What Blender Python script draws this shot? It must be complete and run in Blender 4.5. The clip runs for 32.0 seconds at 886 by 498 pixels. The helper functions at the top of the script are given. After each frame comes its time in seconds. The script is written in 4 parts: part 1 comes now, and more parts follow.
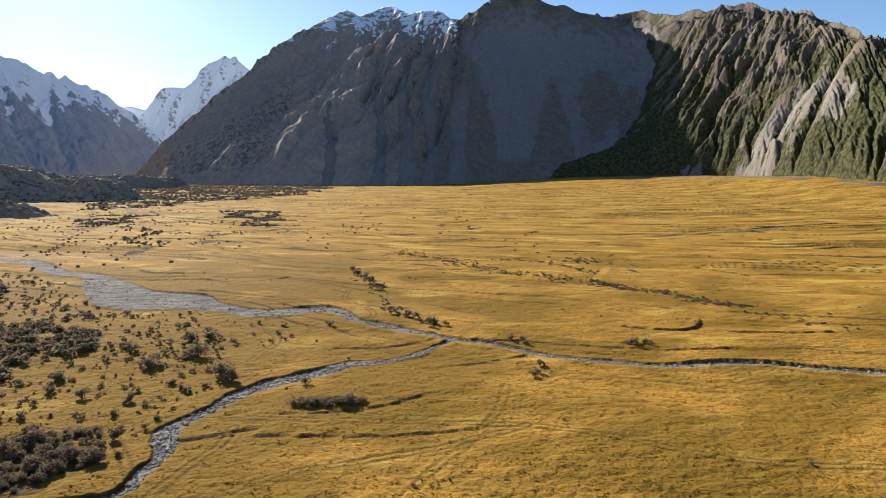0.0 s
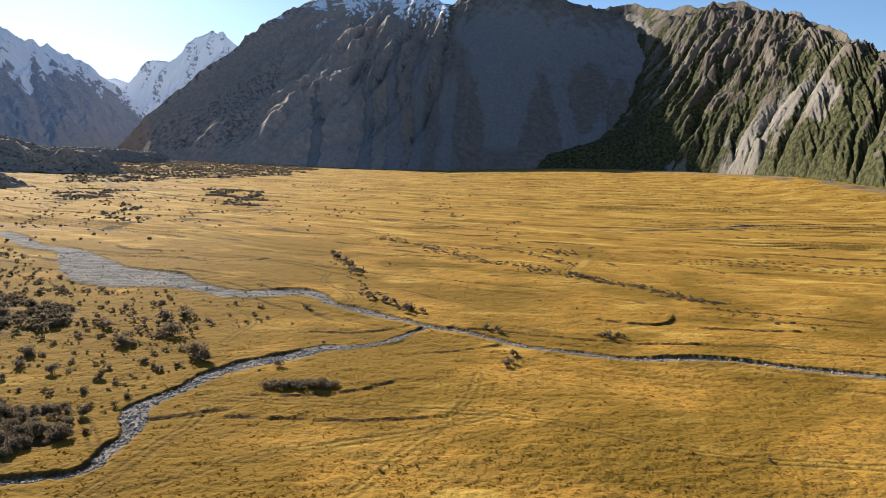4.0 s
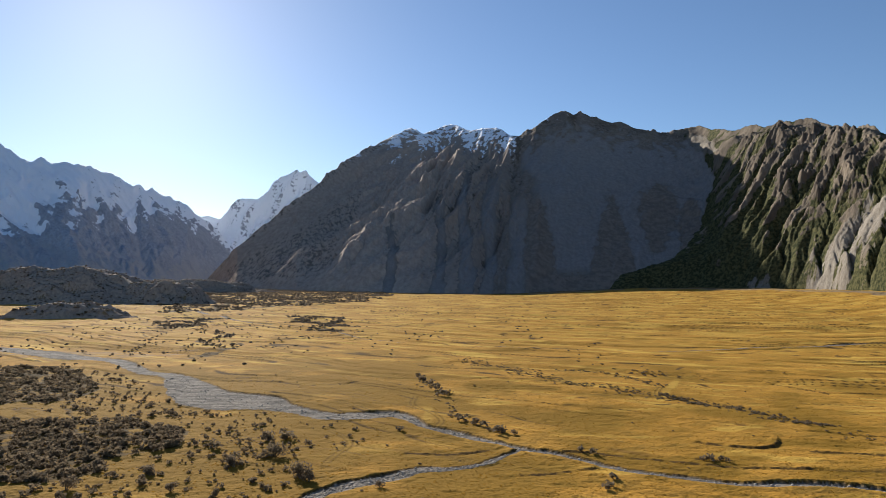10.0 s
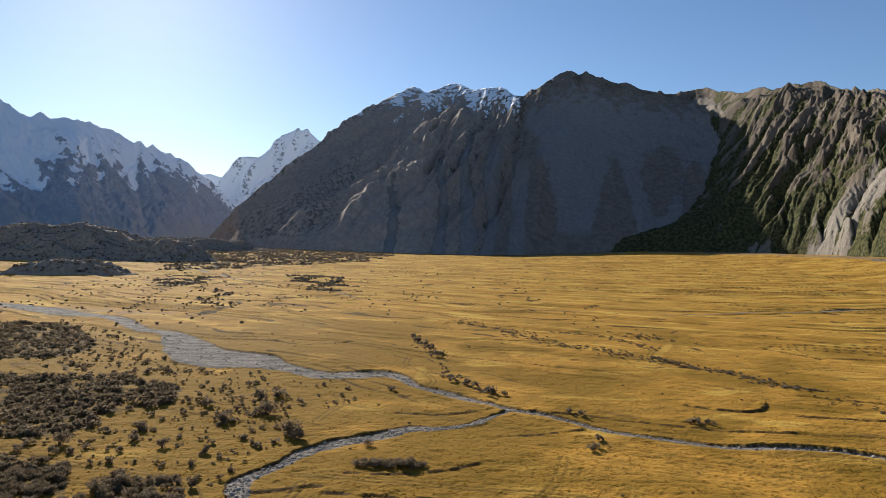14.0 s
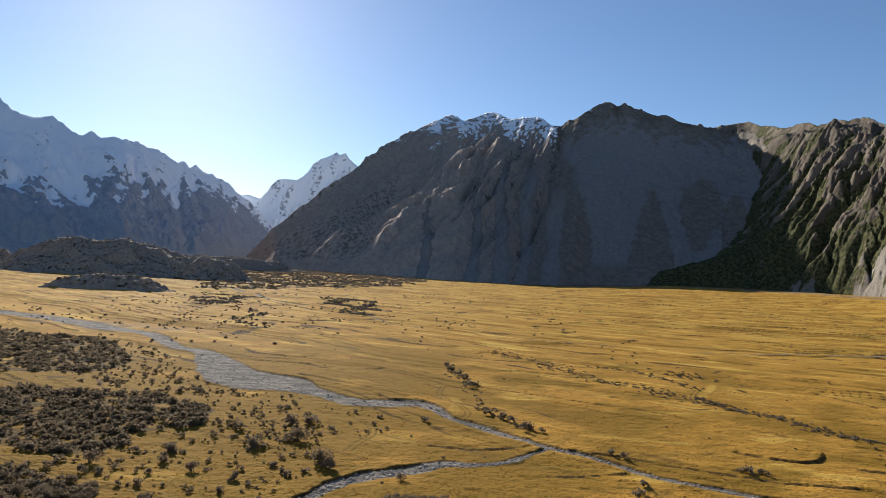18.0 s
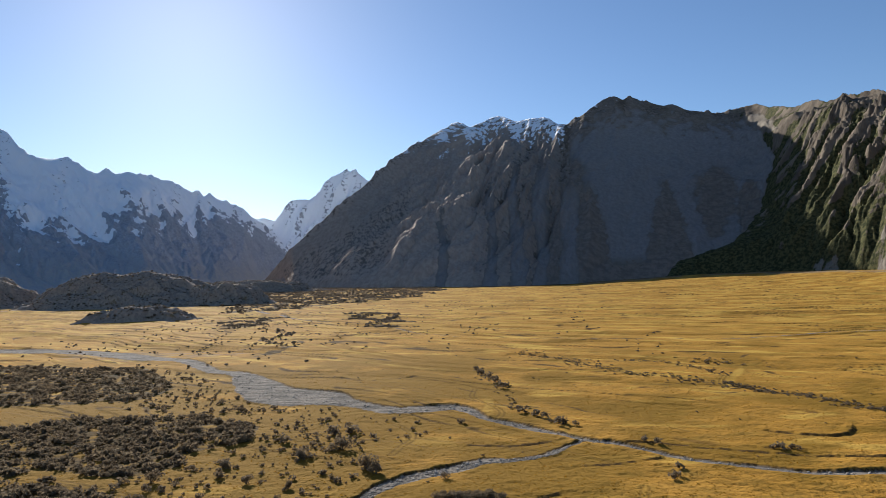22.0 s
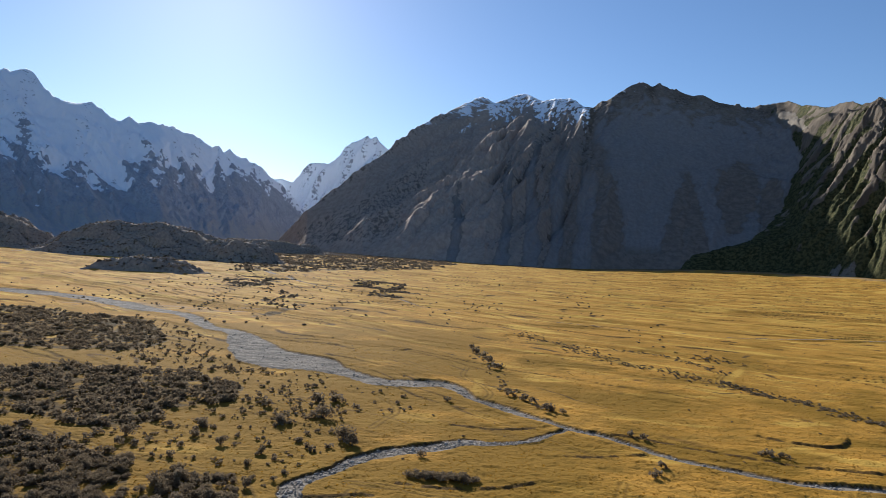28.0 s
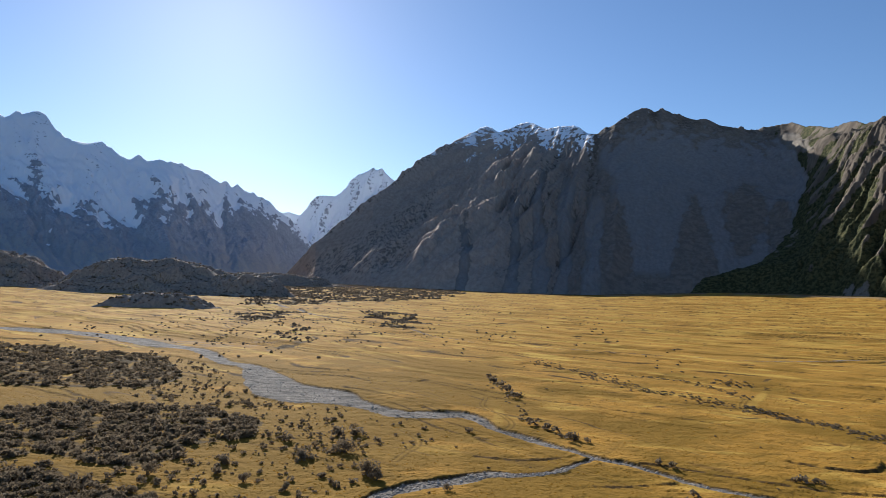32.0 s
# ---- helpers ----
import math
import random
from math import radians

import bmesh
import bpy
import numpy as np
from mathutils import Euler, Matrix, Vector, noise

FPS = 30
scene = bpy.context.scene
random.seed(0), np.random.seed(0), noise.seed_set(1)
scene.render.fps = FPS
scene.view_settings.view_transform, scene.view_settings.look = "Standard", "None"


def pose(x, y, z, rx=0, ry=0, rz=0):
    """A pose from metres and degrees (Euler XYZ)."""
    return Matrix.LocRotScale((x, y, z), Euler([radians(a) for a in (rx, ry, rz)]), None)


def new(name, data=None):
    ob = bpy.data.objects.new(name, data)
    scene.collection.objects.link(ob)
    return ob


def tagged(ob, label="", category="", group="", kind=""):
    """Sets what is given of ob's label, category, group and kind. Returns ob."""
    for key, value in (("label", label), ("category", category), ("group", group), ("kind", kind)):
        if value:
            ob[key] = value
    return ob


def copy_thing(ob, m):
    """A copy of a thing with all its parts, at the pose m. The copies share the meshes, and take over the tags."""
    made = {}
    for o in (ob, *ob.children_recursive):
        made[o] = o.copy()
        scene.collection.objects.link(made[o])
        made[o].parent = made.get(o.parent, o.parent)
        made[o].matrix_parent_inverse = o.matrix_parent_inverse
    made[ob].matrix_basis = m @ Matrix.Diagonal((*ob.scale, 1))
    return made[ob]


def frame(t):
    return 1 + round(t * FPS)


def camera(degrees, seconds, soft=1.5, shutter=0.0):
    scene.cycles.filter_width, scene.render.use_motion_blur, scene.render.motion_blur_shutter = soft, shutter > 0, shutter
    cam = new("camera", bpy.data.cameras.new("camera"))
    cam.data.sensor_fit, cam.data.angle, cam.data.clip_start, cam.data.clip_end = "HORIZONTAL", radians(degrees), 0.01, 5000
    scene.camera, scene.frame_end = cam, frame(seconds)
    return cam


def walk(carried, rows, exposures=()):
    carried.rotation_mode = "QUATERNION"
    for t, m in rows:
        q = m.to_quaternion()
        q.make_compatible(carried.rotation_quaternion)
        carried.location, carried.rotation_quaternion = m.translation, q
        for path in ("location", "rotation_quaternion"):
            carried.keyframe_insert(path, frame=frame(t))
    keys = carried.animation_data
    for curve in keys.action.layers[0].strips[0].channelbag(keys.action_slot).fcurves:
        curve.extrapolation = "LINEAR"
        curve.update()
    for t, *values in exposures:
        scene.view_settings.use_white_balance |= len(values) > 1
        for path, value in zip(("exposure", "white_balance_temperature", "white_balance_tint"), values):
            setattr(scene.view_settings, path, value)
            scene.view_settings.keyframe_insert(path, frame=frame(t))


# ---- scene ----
# ---- camera: a small drone hovering and drifting about 50 m over the plain ----
cam = camera(70.0, 32.0, soft=0.6)
walk(cam, [
    (0, pose(2.86, 6.39, 48.53, 82.72, 0.22, -7.29)),
    (0.5, pose(3.21, 5.94, 48.61, 82.27, 0.23, -8.29)),
    (1, pose(3.63, 5.43, 48.70, 81.85, 0.13, -9.34)),
    (1.5, pose(4.06, 4.96, 48.80, 81.56, -0.16, -9.36)),
    (2, pose(4.43, 4.61, 48.88, 81.34, -0.50, -9.39)),
    (2.5, pose(4.70, 4.45, 48.94, 81.22, -0.94, -9.28)),
    (4.5, pose(3.85, 5.93, 49.19, 81.75, -3.21, -7.14)),
    (5, pose(3.43, 5.78, 49.33, 82.02, -3.63, -4.15)),
    (5.5, pose(2.91, 5.37, 49.48, 82.30, -3.98, -2.79)),
    (6, pose(2.27, 4.64, 49.58, 83.01, -4.02, -2.75)),
    (6.5, pose(1.54, 3.63, 49.57, 88.98, -3.87, -2.61)),
    (7, pose(0.76, 2.54, 49.45, 92.15, -3.50, -2.60)),
    (7.5, pose(0.01, 1.58, 49.28, 92.53, -3.19, -2.56)),
    (8, pose(-0.67, 0.79, 49.14, 92.79, -2.79, -2.61)),
    (8.5, pose(-1.24, 0.13, 49.04, 92.97, -2.26, -2.67)),
    (9, pose(-1.66, -0.48, 48.99, 92.97, -1.67, -2.68)),
    (9.5, pose(-1.90, -1.04, 48.97, 92.80, -1.11, -2.63)),
    (10, pose(-1.97, -1.54, 48.99, 92.50, -0.54, -2.11)),
    (10.5, pose(-1.85, -1.93, 49.03, 92.07, -0.10, -1.72)),
    (11, pose(-1.58, -2.17, 49.08, 91.59, 0.20, -1.51)),
    (11.5, pose(-1.20, -2.23, 49.13, 91.04, 0.30, -1.44)),
    (12, pose(-0.75, -2.13, 49.19, 90.49, 0.24, -1.90)),
    (12.5, pose(-0.28, -1.87, 49.25, 89.97, 0.02, -2.35)),
    (13, pose(0.18, -1.50, 49.32, 89.52, -0.35, -2.30)),
    (13.5, pose(0.57, -1.08, 49.38, 89.19, -0.76, -2.08)),
    (14, pose(0.87, -0.66, 49.44, 88.95, -1.24, -1.93)),
    (14.5, pose(1.06, -0.19, 49.49, 88.83, -1.75, -1.89)),
    (16.5, pose(-0.04, 4.00, 49.74, 89.70, -3.42, -1.27)),
    (17, pose(-0.39, 4.19, 49.69, 90.18, -3.51, -0.08)),
    (17.5, pose(-0.82, 4.20, 49.61, 90.71, -3.41, 0.73)),
    (18, pose(-1.34, 4.01, 49.51, 91.27, -3.16, 1.00)),
    (18.5, pose(-1.92, 3.60, 49.41, 91.78, -2.81, 1.07)),
    (19, pose(-2.49, 2.93, 49.31, 92.23, -2.29, 1.11)),
    (19.5, pose(-2.99, 2.05, 49.22, 92.53, -1.67, 1.17)),
    (20, pose(-3.36, 0.99, 49.16, 92.66, -0.95, 1.21)),
    (20.5, pose(-3.57, -0.18, 49.12, 92.70, -0.25, 1.34)),
    (21, pose(-3.63, -1.38, 49.12, 92.58, 0.42, 1.86)),
    (21.5, pose(-3.51, -2.49, 49.14, 92.31, 0.96, 2.28)),
    (22, pose(-3.22, -3.42, 49.19, 91.96, 1.40, 2.57)),
    (22.5, pose(-2.76, -4.10, 49.26, 91.50, 1.68, 2.88)),
    (23, pose(-2.14, -4.50, 49.33, 91.01, 1.78, 3.06)),
    (23.5, pose(-1.43, -4.62, 49.38, 90.52, 1.67, 2.71)),
    (24, pose(-0.72, -4.52, 49.41, 89.98, 1.35, 1.82)),
    (24.5, pose(-0.09, -4.29, 49.44, 89.56, 0.90, 1.44)),
    (25, pose(0.40, -4.02, 49.46, 89.21, 0.33, 1.45)),
    (25.5, pose(0.78, -3.66, 49.48, 88.99, -0.26, 2.00)),
    (27.5, pose(1.64, 1.13, 49.63, 89.21, -2.79, 3.45)),
    (28, pose(1.36, 1.68, 49.58, 89.60, -3.23, 3.80)),
    (28.5, pose(0.99, 2.19, 49.52, 90.01, -3.48, 5.01)),
    (29, pose(0.56, 2.65, 49.45, 90.47, -3.60, 5.65)),
    (29.5, pose(0.10, 2.95, 49.38, 90.93, -3.64, 5.62)),
    (30, pose(-0.36, 3.04, 49.33, 91.32, -3.58, 5.69)),
    (30.5, pose(-0.81, 2.90, 49.31, 91.56, -3.18, 5.68)),
    (31, pose(-1.23, 2.62, 49.30, 91.79, -2.71, 5.58)),
    (31.5, pose(-1.58, 2.30, 49.32, 92.02, -2.28, 5.13)),
    (32, pose(-1.84, 1.99, 49.33, 92.22, -1.85, 4.48)),
], exposures=[(0, 1.38, 6050, 10), (5.8, 1.38, 6050, 10), (7.0, 1.28, 6100, 10), (7.9, 1.14, 6150, 10), (20, 1.07, 6000, 10), (23, 1.02, 5900, 10), (24, 0.95, 5850, 10), (25.5, 0.96, 5850, 10), (28, 1.06, 5750, 10), (32, 1.07, 5700, 10)])

# ---- light: low sun ahead and to the side, clear sky ----
SUN_AZ, SUN_EL = -24.0, 23.0
world = bpy.data.worlds.new("sky")
scene.world = world
world.use_nodes = True
wn = world.node_tree.nodes
sky = wn.new("ShaderNodeTexSky")
sky.sky_type = "NISHITA"
sky.sun_disc = False
sky.sun_elevation, sky.sun_rotation = radians(SUN_EL), radians(SUN_AZ)
sky.altitude, sky.air_density, sky.dust_density, sky.ozone_density = 900, 1.0, 0.40, 3.2
wn["Background"].inputs["Strength"].default_value = 0.052
world.node_tree.links.new(sky.outputs[0], wn["Background"].inputs["Color"])
sun = new("sun", bpy.data.lights.new("sun", "SUN"))
sun.data.energy, sun.data.angle, sun.data.color = 4.0, radians(0.53), (1.0, 0.93, 0.82)
to_sun = Vector((math.sin(radians(SUN_AZ)) * math.cos(radians(SUN_EL)), math.cos(radians(SUN_AZ)) * math.cos(radians(SUN_EL)), math.sin(radians(SUN_EL))))
sun.rotation_mode = "QUATERNION"
sun.rotation_quaternion = to_sun.to_track_quat("Z", "Y")
sun.location = (0, 0, 400)

# ---- numeric helpers ----
rng = np.random.default_rng(11)
PERM = np.random.default_rng(5).permutation(256)
GRADS = np.random.default_rng(6).uniform(0, 2 * np.pi, 256)


def perlin(x, y, seed=0):
    xi, yi = np.floor(x).astype(np.int64), np.floor(y).astype(np.int64)
    fx, fy = x - xi, y - yi
    ux, uy = fx * fx * fx * (fx * (fx * 6 - 15) + 10), fy * fy * fy * (fy * (fy * 6 - 15) + 10)

    def corner(i, j):
        a = GRADS[PERM[(PERM[(xi + i + seed * 17) & 255] + yi + j) & 255]]
        return np.cos(a) * (fx - i) + np.sin(a) * (fy - j)
    top = corner(0, 0) * (1 - ux) + corner(1, 0) * ux
    low = corner(0, 1) * (1 - ux) + corner(1, 1) * ux
    return (top * (1 - uy) + low * uy) * 1.4


def fbm(x, y, octaves=4, seed=0, gain=0.5):
    total, amp = np.zeros(np.broadcast(x, y).shape), 1.0
    for k in range(octaves):
        total += amp * perlin(x * 2 ** k + 7.3 * k, y * 2 ** k - 3.1 * k, seed + k)
        amp *= gain
    return total


def ridged(x, y, octaves=4, seed=0, gain=0.5):
    total, amp = np.zeros(np.broadcast(x, y).shape), 1.0
    for k in range(octaves):
        total += amp * (1 - 2 * np.abs(perlin(x * 2 ** k + 5.7 * k, y * 2 ** k + 1.9 * k, seed + k)))
        amp *= gain
    return total


def step(a, b, v):
    q = np.clip((v - a) / (b - a), 0, 1)
    return q * q * (3 - 2 * q)


def curve(points, spacing):
    """A smooth line through (x, y, ...) points, resampled."""
    p = np.array(points, float)
    q = np.vstack([2 * p[0] - p[1], p, 2 * p[-1] - p[-2]])
    out = []
    for i in range(len(p) - 1):
        n = max(2, int(np.linalg.norm(p[i + 1, :2] - p[i, :2]) / spacing))
        t = np.linspace(0, 1, n, endpoint=False)[:, None]
        a, b, c, d = q[i:i + 4]
        out.append(0.5 * (2 * b + (c - a) * t + (2 * a - 5 * b + 4 * c - d) * t ** 2 + (3 * b - a - 3 * c + d) * t ** 3))
    out.append(p[-1:])
    return np.vstack(out)


def near_line(x, y, line, reach):
    """For each place: the distance to the line, the value of its third column there, and the side."""
    d, val, side = np.full(x.shape, 1e9), np.zeros(x.shape), np.zeros(x.shape)
    box = np.nonzero((x > line[:, 0].min() - reach) & (x < line[:, 0].max() + reach) & (y > line[:, 1].min() - reach) & (y < line[:, 1].max() + reach))[0]
    if not len(box):
        return d, val, side
    px, py = x[box], y[box]
    bd, bv, bs = d[box], val[box], side[box]
    for a, b in zip(line[:-1], line[1:]):
        m = np.nonzero((px > min(a[0], b[0]) - reach) & (px < max(a[0], b[0]) + reach) & (py > min(a[1], b[1]) - reach) & (py < max(a[1], b[1]) + reach))[0]
        if not len(m):
            continue
        ex, ey = b[0] - a[0], b[1] - a[1]
        t = np.clip(((px[m] - a[0]) * ex + (py[m] - a[1]) * ey) / (ex * ex + ey * ey + 1e-9), 0, 1)
        dx, dy = px[m] - a[0] - t * ex, py[m] - a[1] - t * ey
        dist = np.hypot(dx, dy)
        w = dist < bd[m]
        k = m[w]
        bd[k] = dist[w]
        bv[k] = (a[2] + (b[2] - a[2]) * t[w]) if len(a) > 2 else 0
        bs[k] = np.sign(ex * dy[w] - ey * dx[w])
    d[box], val[box], side[box] = bd, bv, bs
    return d, val, side


def inside(x, y, poly):
    hit = np.zeros(np.shape(x), bool)
    for (ax, ay), (bx, by) in zip(poly, poly[1:] + poly[:1]):
        hit ^= ((ay > y) != (by > y)) & (x < (bx - ax) * (y - ay) / (by - ay + 1e-9) + ax)
    return hit


def grid_mesh(name, verts, rows, cols, attributes, closed=False):
    """A mesh over rows x cols vertices with float attributes on its points."""
    i = np.arange(rows - 1)[:, None] * cols
    j = np.arange(cols if closed else cols - 1)[None, :]
    k = (j + 1) % cols
    quads = np.stack([i + j, i + k, i + cols + k, i + cols + j], -1).reshape(-1, 4)
    return raw_mesh(name, verts, quads, attributes)


def raw_mesh(name, verts, faces, attributes=()):
    me = bpy.data.meshes.new(name)
    n = faces.shape[1]
    me.vertices.add(len(verts))
    me.vertices.foreach_set("co", np.ascontiguousarray(verts, np.float32).ravel())
    me.loops.add(faces.size)
    me.loops.foreach_set("vertex_index", np.ascontiguousarray(faces, np.int32).ravel())
    me.polygons.add(len(faces))
    me.polygons.foreach_set("loop_start", np.arange(0, faces.size, n, dtype=np.int32))
    me.polygons.foreach_set("use_smooth", np.ones(len(faces), bool))
    for key, values in dict(attributes).items():
        me.attributes.new(key, "FLOAT", "POINT").data.foreach_set("value", np.ascontiguousarray(values, np.float32).ravel())
    me.update(calc_edges=True)
    me.validate()
    return me


# ---- materials ----
class Nodes:
    """A short way to write a node material."""

    def __init__(self, name, rough=0.9):
        self.mat = bpy.data.materials.new(name)
        self.mat.use_nodes = True
        self.tree = self.mat.node_tree
        self.out = self.tree.nodes["Principled BSDF"]
        self.out.inputs["Roughness"].default_value = rough
        self.out.inputs["Specular IOR Level"].default_value = 0.04
        self.place = self.tree.nodes.new("ShaderNodeNewGeometry").outputs["Position"]

    def add(self, kind, **values):
        node = self.tree.nodes.new("ShaderNode" + kind)
        for key, v in values.items():
            self.put(node.inputs[key.replace("_", " ")], v)
        return node

    def put(self, socket, v):
        if isinstance(v, bpy.types.NodeSocket):
            self.tree.links.new(v, socket)
        else:
            socket.default_value = v

    def attr(self, name):
        node = self.tree.nodes.new("ShaderNodeAttribute")
        node.attribute_name = name
        return node.outputs["Fac"]

    def noise(self, scale, detail=4.0, stretch=None, rough=0.55):
        place = self.place
        if stretch:
            m = self.tree.nodes.new("ShaderNodeMapping")
            self.put(m.inputs["Vector"], place)
            m.inputs["Rotation"].default_value = (0, 0, radians(stretch[3]) if len(stretch) > 3 else 0)
            m.inputs["Scale"].default_value = stretch[:3]
            place = m.outputs[0]
        return self.add("TexNoise", Vector=place, Scale=scale, Detail=detail, Roughness=rough).outputs["Fac"]

    def ramp(self, fac, lo, hi):
        node = self.tree.nodes.new("ShaderNodeMapRange")
        node.interpolation_type = "SMOOTHSTEP"
        for key, v in zip((0, 1, 2), (fac, lo, hi)):
            self.put(node.inputs[key], v)
        return node.outputs[0]

    def math(self, op, a, b=0.0):
        node = self.tree.nodes.new("ShaderNodeMath")
        node.operation = op
        self.put(node.inputs[0], a)
        self.put(node.inputs[1], b)
        return node.outputs[0]

    def mix(self, fac, a, b):
        node = self.tree.nodes.new("ShaderNodeMix")
        node.data_type = "RGBA"
        for k, v in ((0, fac), (6, a), (7, b)):
            if isinstance(v, tuple):
                v = (*v, 1.0)
            self.put(node.inputs[k], v)
        return node.outputs[2]

    def finish(self, colour, bump=None, strength=0.5, distance=0.1, matt=0.02):
        if isinstance(colour, tuple):
            colour = (*colour, 1.0)
        self.put(self.out.inputs["Base Color"], colour)
        self.out.inputs["Specular IOR Level"].default_value = matt
        if bump is not None:
            b = self.add("Bump", Strength=strength, Distance=distance, Height=bump)
            self.tree.links.new(b.outputs[0], self.out.inputs["Normal"])
        return self.mat


def ground_material():
    n = Nodes("dry_grass_plain")
    wide, mid, fine = n.noise(0.012, 5), n.noise(0.09, 5, (1.0, 1.6, 1.0, -20)), n.noise(1.3, 5, (0.55, 1.3, 1.0, -10), 0.7)
    streak = n.noise(0.05, 5, (0.35, 1.6, 1.0, -8))
    grass = n.mix(n.ramp(wide, 0.35, 0.65), (0.45, 0.230, 0.036), (0.38, 0.197, 0.031))
    grass = n.mix(n.ramp(mid, 0.40, 0.72), grass, (0.28, 0.160, 0.028))
    grass = n.mix(n.math("MULTIPLY", n.ramp(streak, 0.50, 0.78), 0.7), grass, (0.51, 0.280, 0.055))
    # fine dark striations paint in the small shadows of tufts
    grass = n.mix(n.ramp(fine, 0.34, 0.62), n.mix(0.42, grass, (0.135, 0.07, 0.016)), grass)
    line = n.noise(0.42, 6, (0.28, 1.5, 1.0, 14), 0.65)
    grass = n.mix(n.math("MULTIPLY", n.ramp(line, 0.56, 0.66), 0.5), grass, (0.13, 0.070, 0.016))
    clump = n.noise(0.55, 6, (0.8, 1.0, 1.0, 0), 0.72)
    grass = n.mix(n.math("MULTIPLY", n.ramp(clump, 0.54, 0.68), 0.45), grass, (0.15, 0.088, 0.020))
    blade = n.noise(4.5, 3, (0.6, 1.2, 1.0, -10), 0.7)
    grass = n.mix(n.math("MULTIPLY", n.ramp(blade, 0.50, 0.72), 0.28), grass, (0.62, 0.35, 0.075))
    grass = n.mix(n.attr("pale"), grass, (0.54, 0.345, 0.07))
    grass = n.mix(n.attr("green"), grass, (0.20, 0.112, 0.016))
    grass = n.mix(n.attr("track"), grass, (0.105, 0.062, 0.014))
    soil = n.mix(n.ramp(fine, 0.35, 0.65), (0.032, 0.025, 0.016), (0.095, 0.064, 0.026))
    grass = n.mix(n.attr("scrub"), grass, soil)
    # brown bank soil, with the shade of faces turned from the sun painted in
    grass = n.mix(n.attr("bank_shade"), grass, (0.062, 0.038, 0.017))
    stone = n.add("TexVoronoi", Vector=n.place, Scale=1.6)
    pebble = n.add("TexVoronoi", Vector=n.place, Scale=5.0)
    grey = n.mix(n.ramp(stone.outputs["Color"], 0.1, 0.9), (0.165, 0.138, 0.108), (0.30, 0.255, 0.205))
    grey = n.mix(n.ramp(n.noise(0.25, 4), 0.4, 0.65), grey, (0.18, 0.158, 0.13))
    grey = n.mix(n.math("MULTIPLY", n.ramp(n.noise(0.16, 6, (0.5, 1.9, 1.0, -28)), 0.46, 0.58), 0.7), grey, (0.085, 0.076, 0.064))
    colour = n.mix(n.attr("gravel"), grass, grey)
    tuft = n.add("TexVoronoi", Vector=n.place, Scale=0.9).outputs["Distance"]
    height = n.math("ADD", n.math("MULTIPLY", n.noise(2.4, 4), 0.7), n.math("MULTIPLY", n.math("SUBTRACT", 1.0, tuft), 0.5))
    height = n.math("ADD", height, n.math("MULTIPLY", n.math("MULTIPLY", pebble.outputs["Distance"], 0.2), n.attr("gravel")))
    return n.finish(colour, height, 0.8, 0.36)


def mountain_material(name, rock, rock2, scree, veg, veg2, grain):
    n = Nodes(name)
    a = n.noise(0.012 * grain, 8, (1, 1, 0.5))
    b = n.noise(0.07 * grain, 9, (1, 1, 0.4), 0.68)
    stone = n.mix(n.ramp(a, 0.35, 0.65), rock, rock2)
    c = n.noise(0.22 * grain, 6, (1, 1, 0.5), 0.7)
    stone = n.mix(n.ramp(b, 0.35, 0.65), n.mix(0.35, stone, (0.06, 0.055, 0.05)), stone)
    gravel = n.mix(n.ramp(b, 0.3, 0.7), scree, tuple(v * 0.75 for v in scree))
    stone = n.mix(n.attr("scree"), stone, gravel)
    stone = n.mix(n.attr("fan"), stone, n.mix(n.ramp(c, 0.35, 0.65), (0.29, 0.255, 0.205), (0.20, 0.172, 0.138)))
    bush = n.mix(n.ramp(n.noise(0.05 * grain, 8, (1, 1, 0.3), 0.62), 0.36, 0.64), veg, veg2)
    # dry grass slopes, lightened beyond their own tone to paint in haze
    bush = n.mix(n.attr("hazed_tussock"), bush, n.mix(n.ramp(b, 0.35, 0.65), (0.33, 0.262, 0.215), (0.45, 0.36, 0.285)))
    stone = n.mix(n.ramp(n.math("ADD", n.attr("veg"), n.math("MULTIPLY", n.math("SUBTRACT", b, 0.5), 1.4)), 0.42, 0.6), stone, bush)
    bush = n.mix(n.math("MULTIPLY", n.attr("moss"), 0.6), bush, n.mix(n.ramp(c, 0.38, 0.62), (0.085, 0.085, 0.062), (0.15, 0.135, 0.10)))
    leaf = n.mix(n.ramp(n.noise(0.11 * grain, 6), 0.38, 0.62), (0.036, 0.040, 0.018), (0.105, 0.096, 0.042))
    stone = n.mix(n.ramp(n.math("ADD", n.attr("forest"), n.math("MULTIPLY", n.math("SUBTRACT", n.noise(0.03 * grain, 9, None, 0.65), 0.5), 2.0)), 0.40, 0.60), stone, leaf)
    white = n.ramp(n.math("ADD", n.attr("snow"), n.math("MULTIPLY", n.math("SUBTRACT", n.noise(0.03 * grain, 8), 0.5), 1.5)), 0.42, 0.58)
    colour = n.mix(white, stone, (0.92, 0.94, 0.97))
    height = n.math("ADD", n.math("MULTIPLY", a, 1.0), n.math("MULTIPLY", b, 0.5))
    height = n.math("ADD", height, n.math("MULTIPLY", c, 0.28))
    return n.finish(colour, height, 0.5, 14.0 / grain)


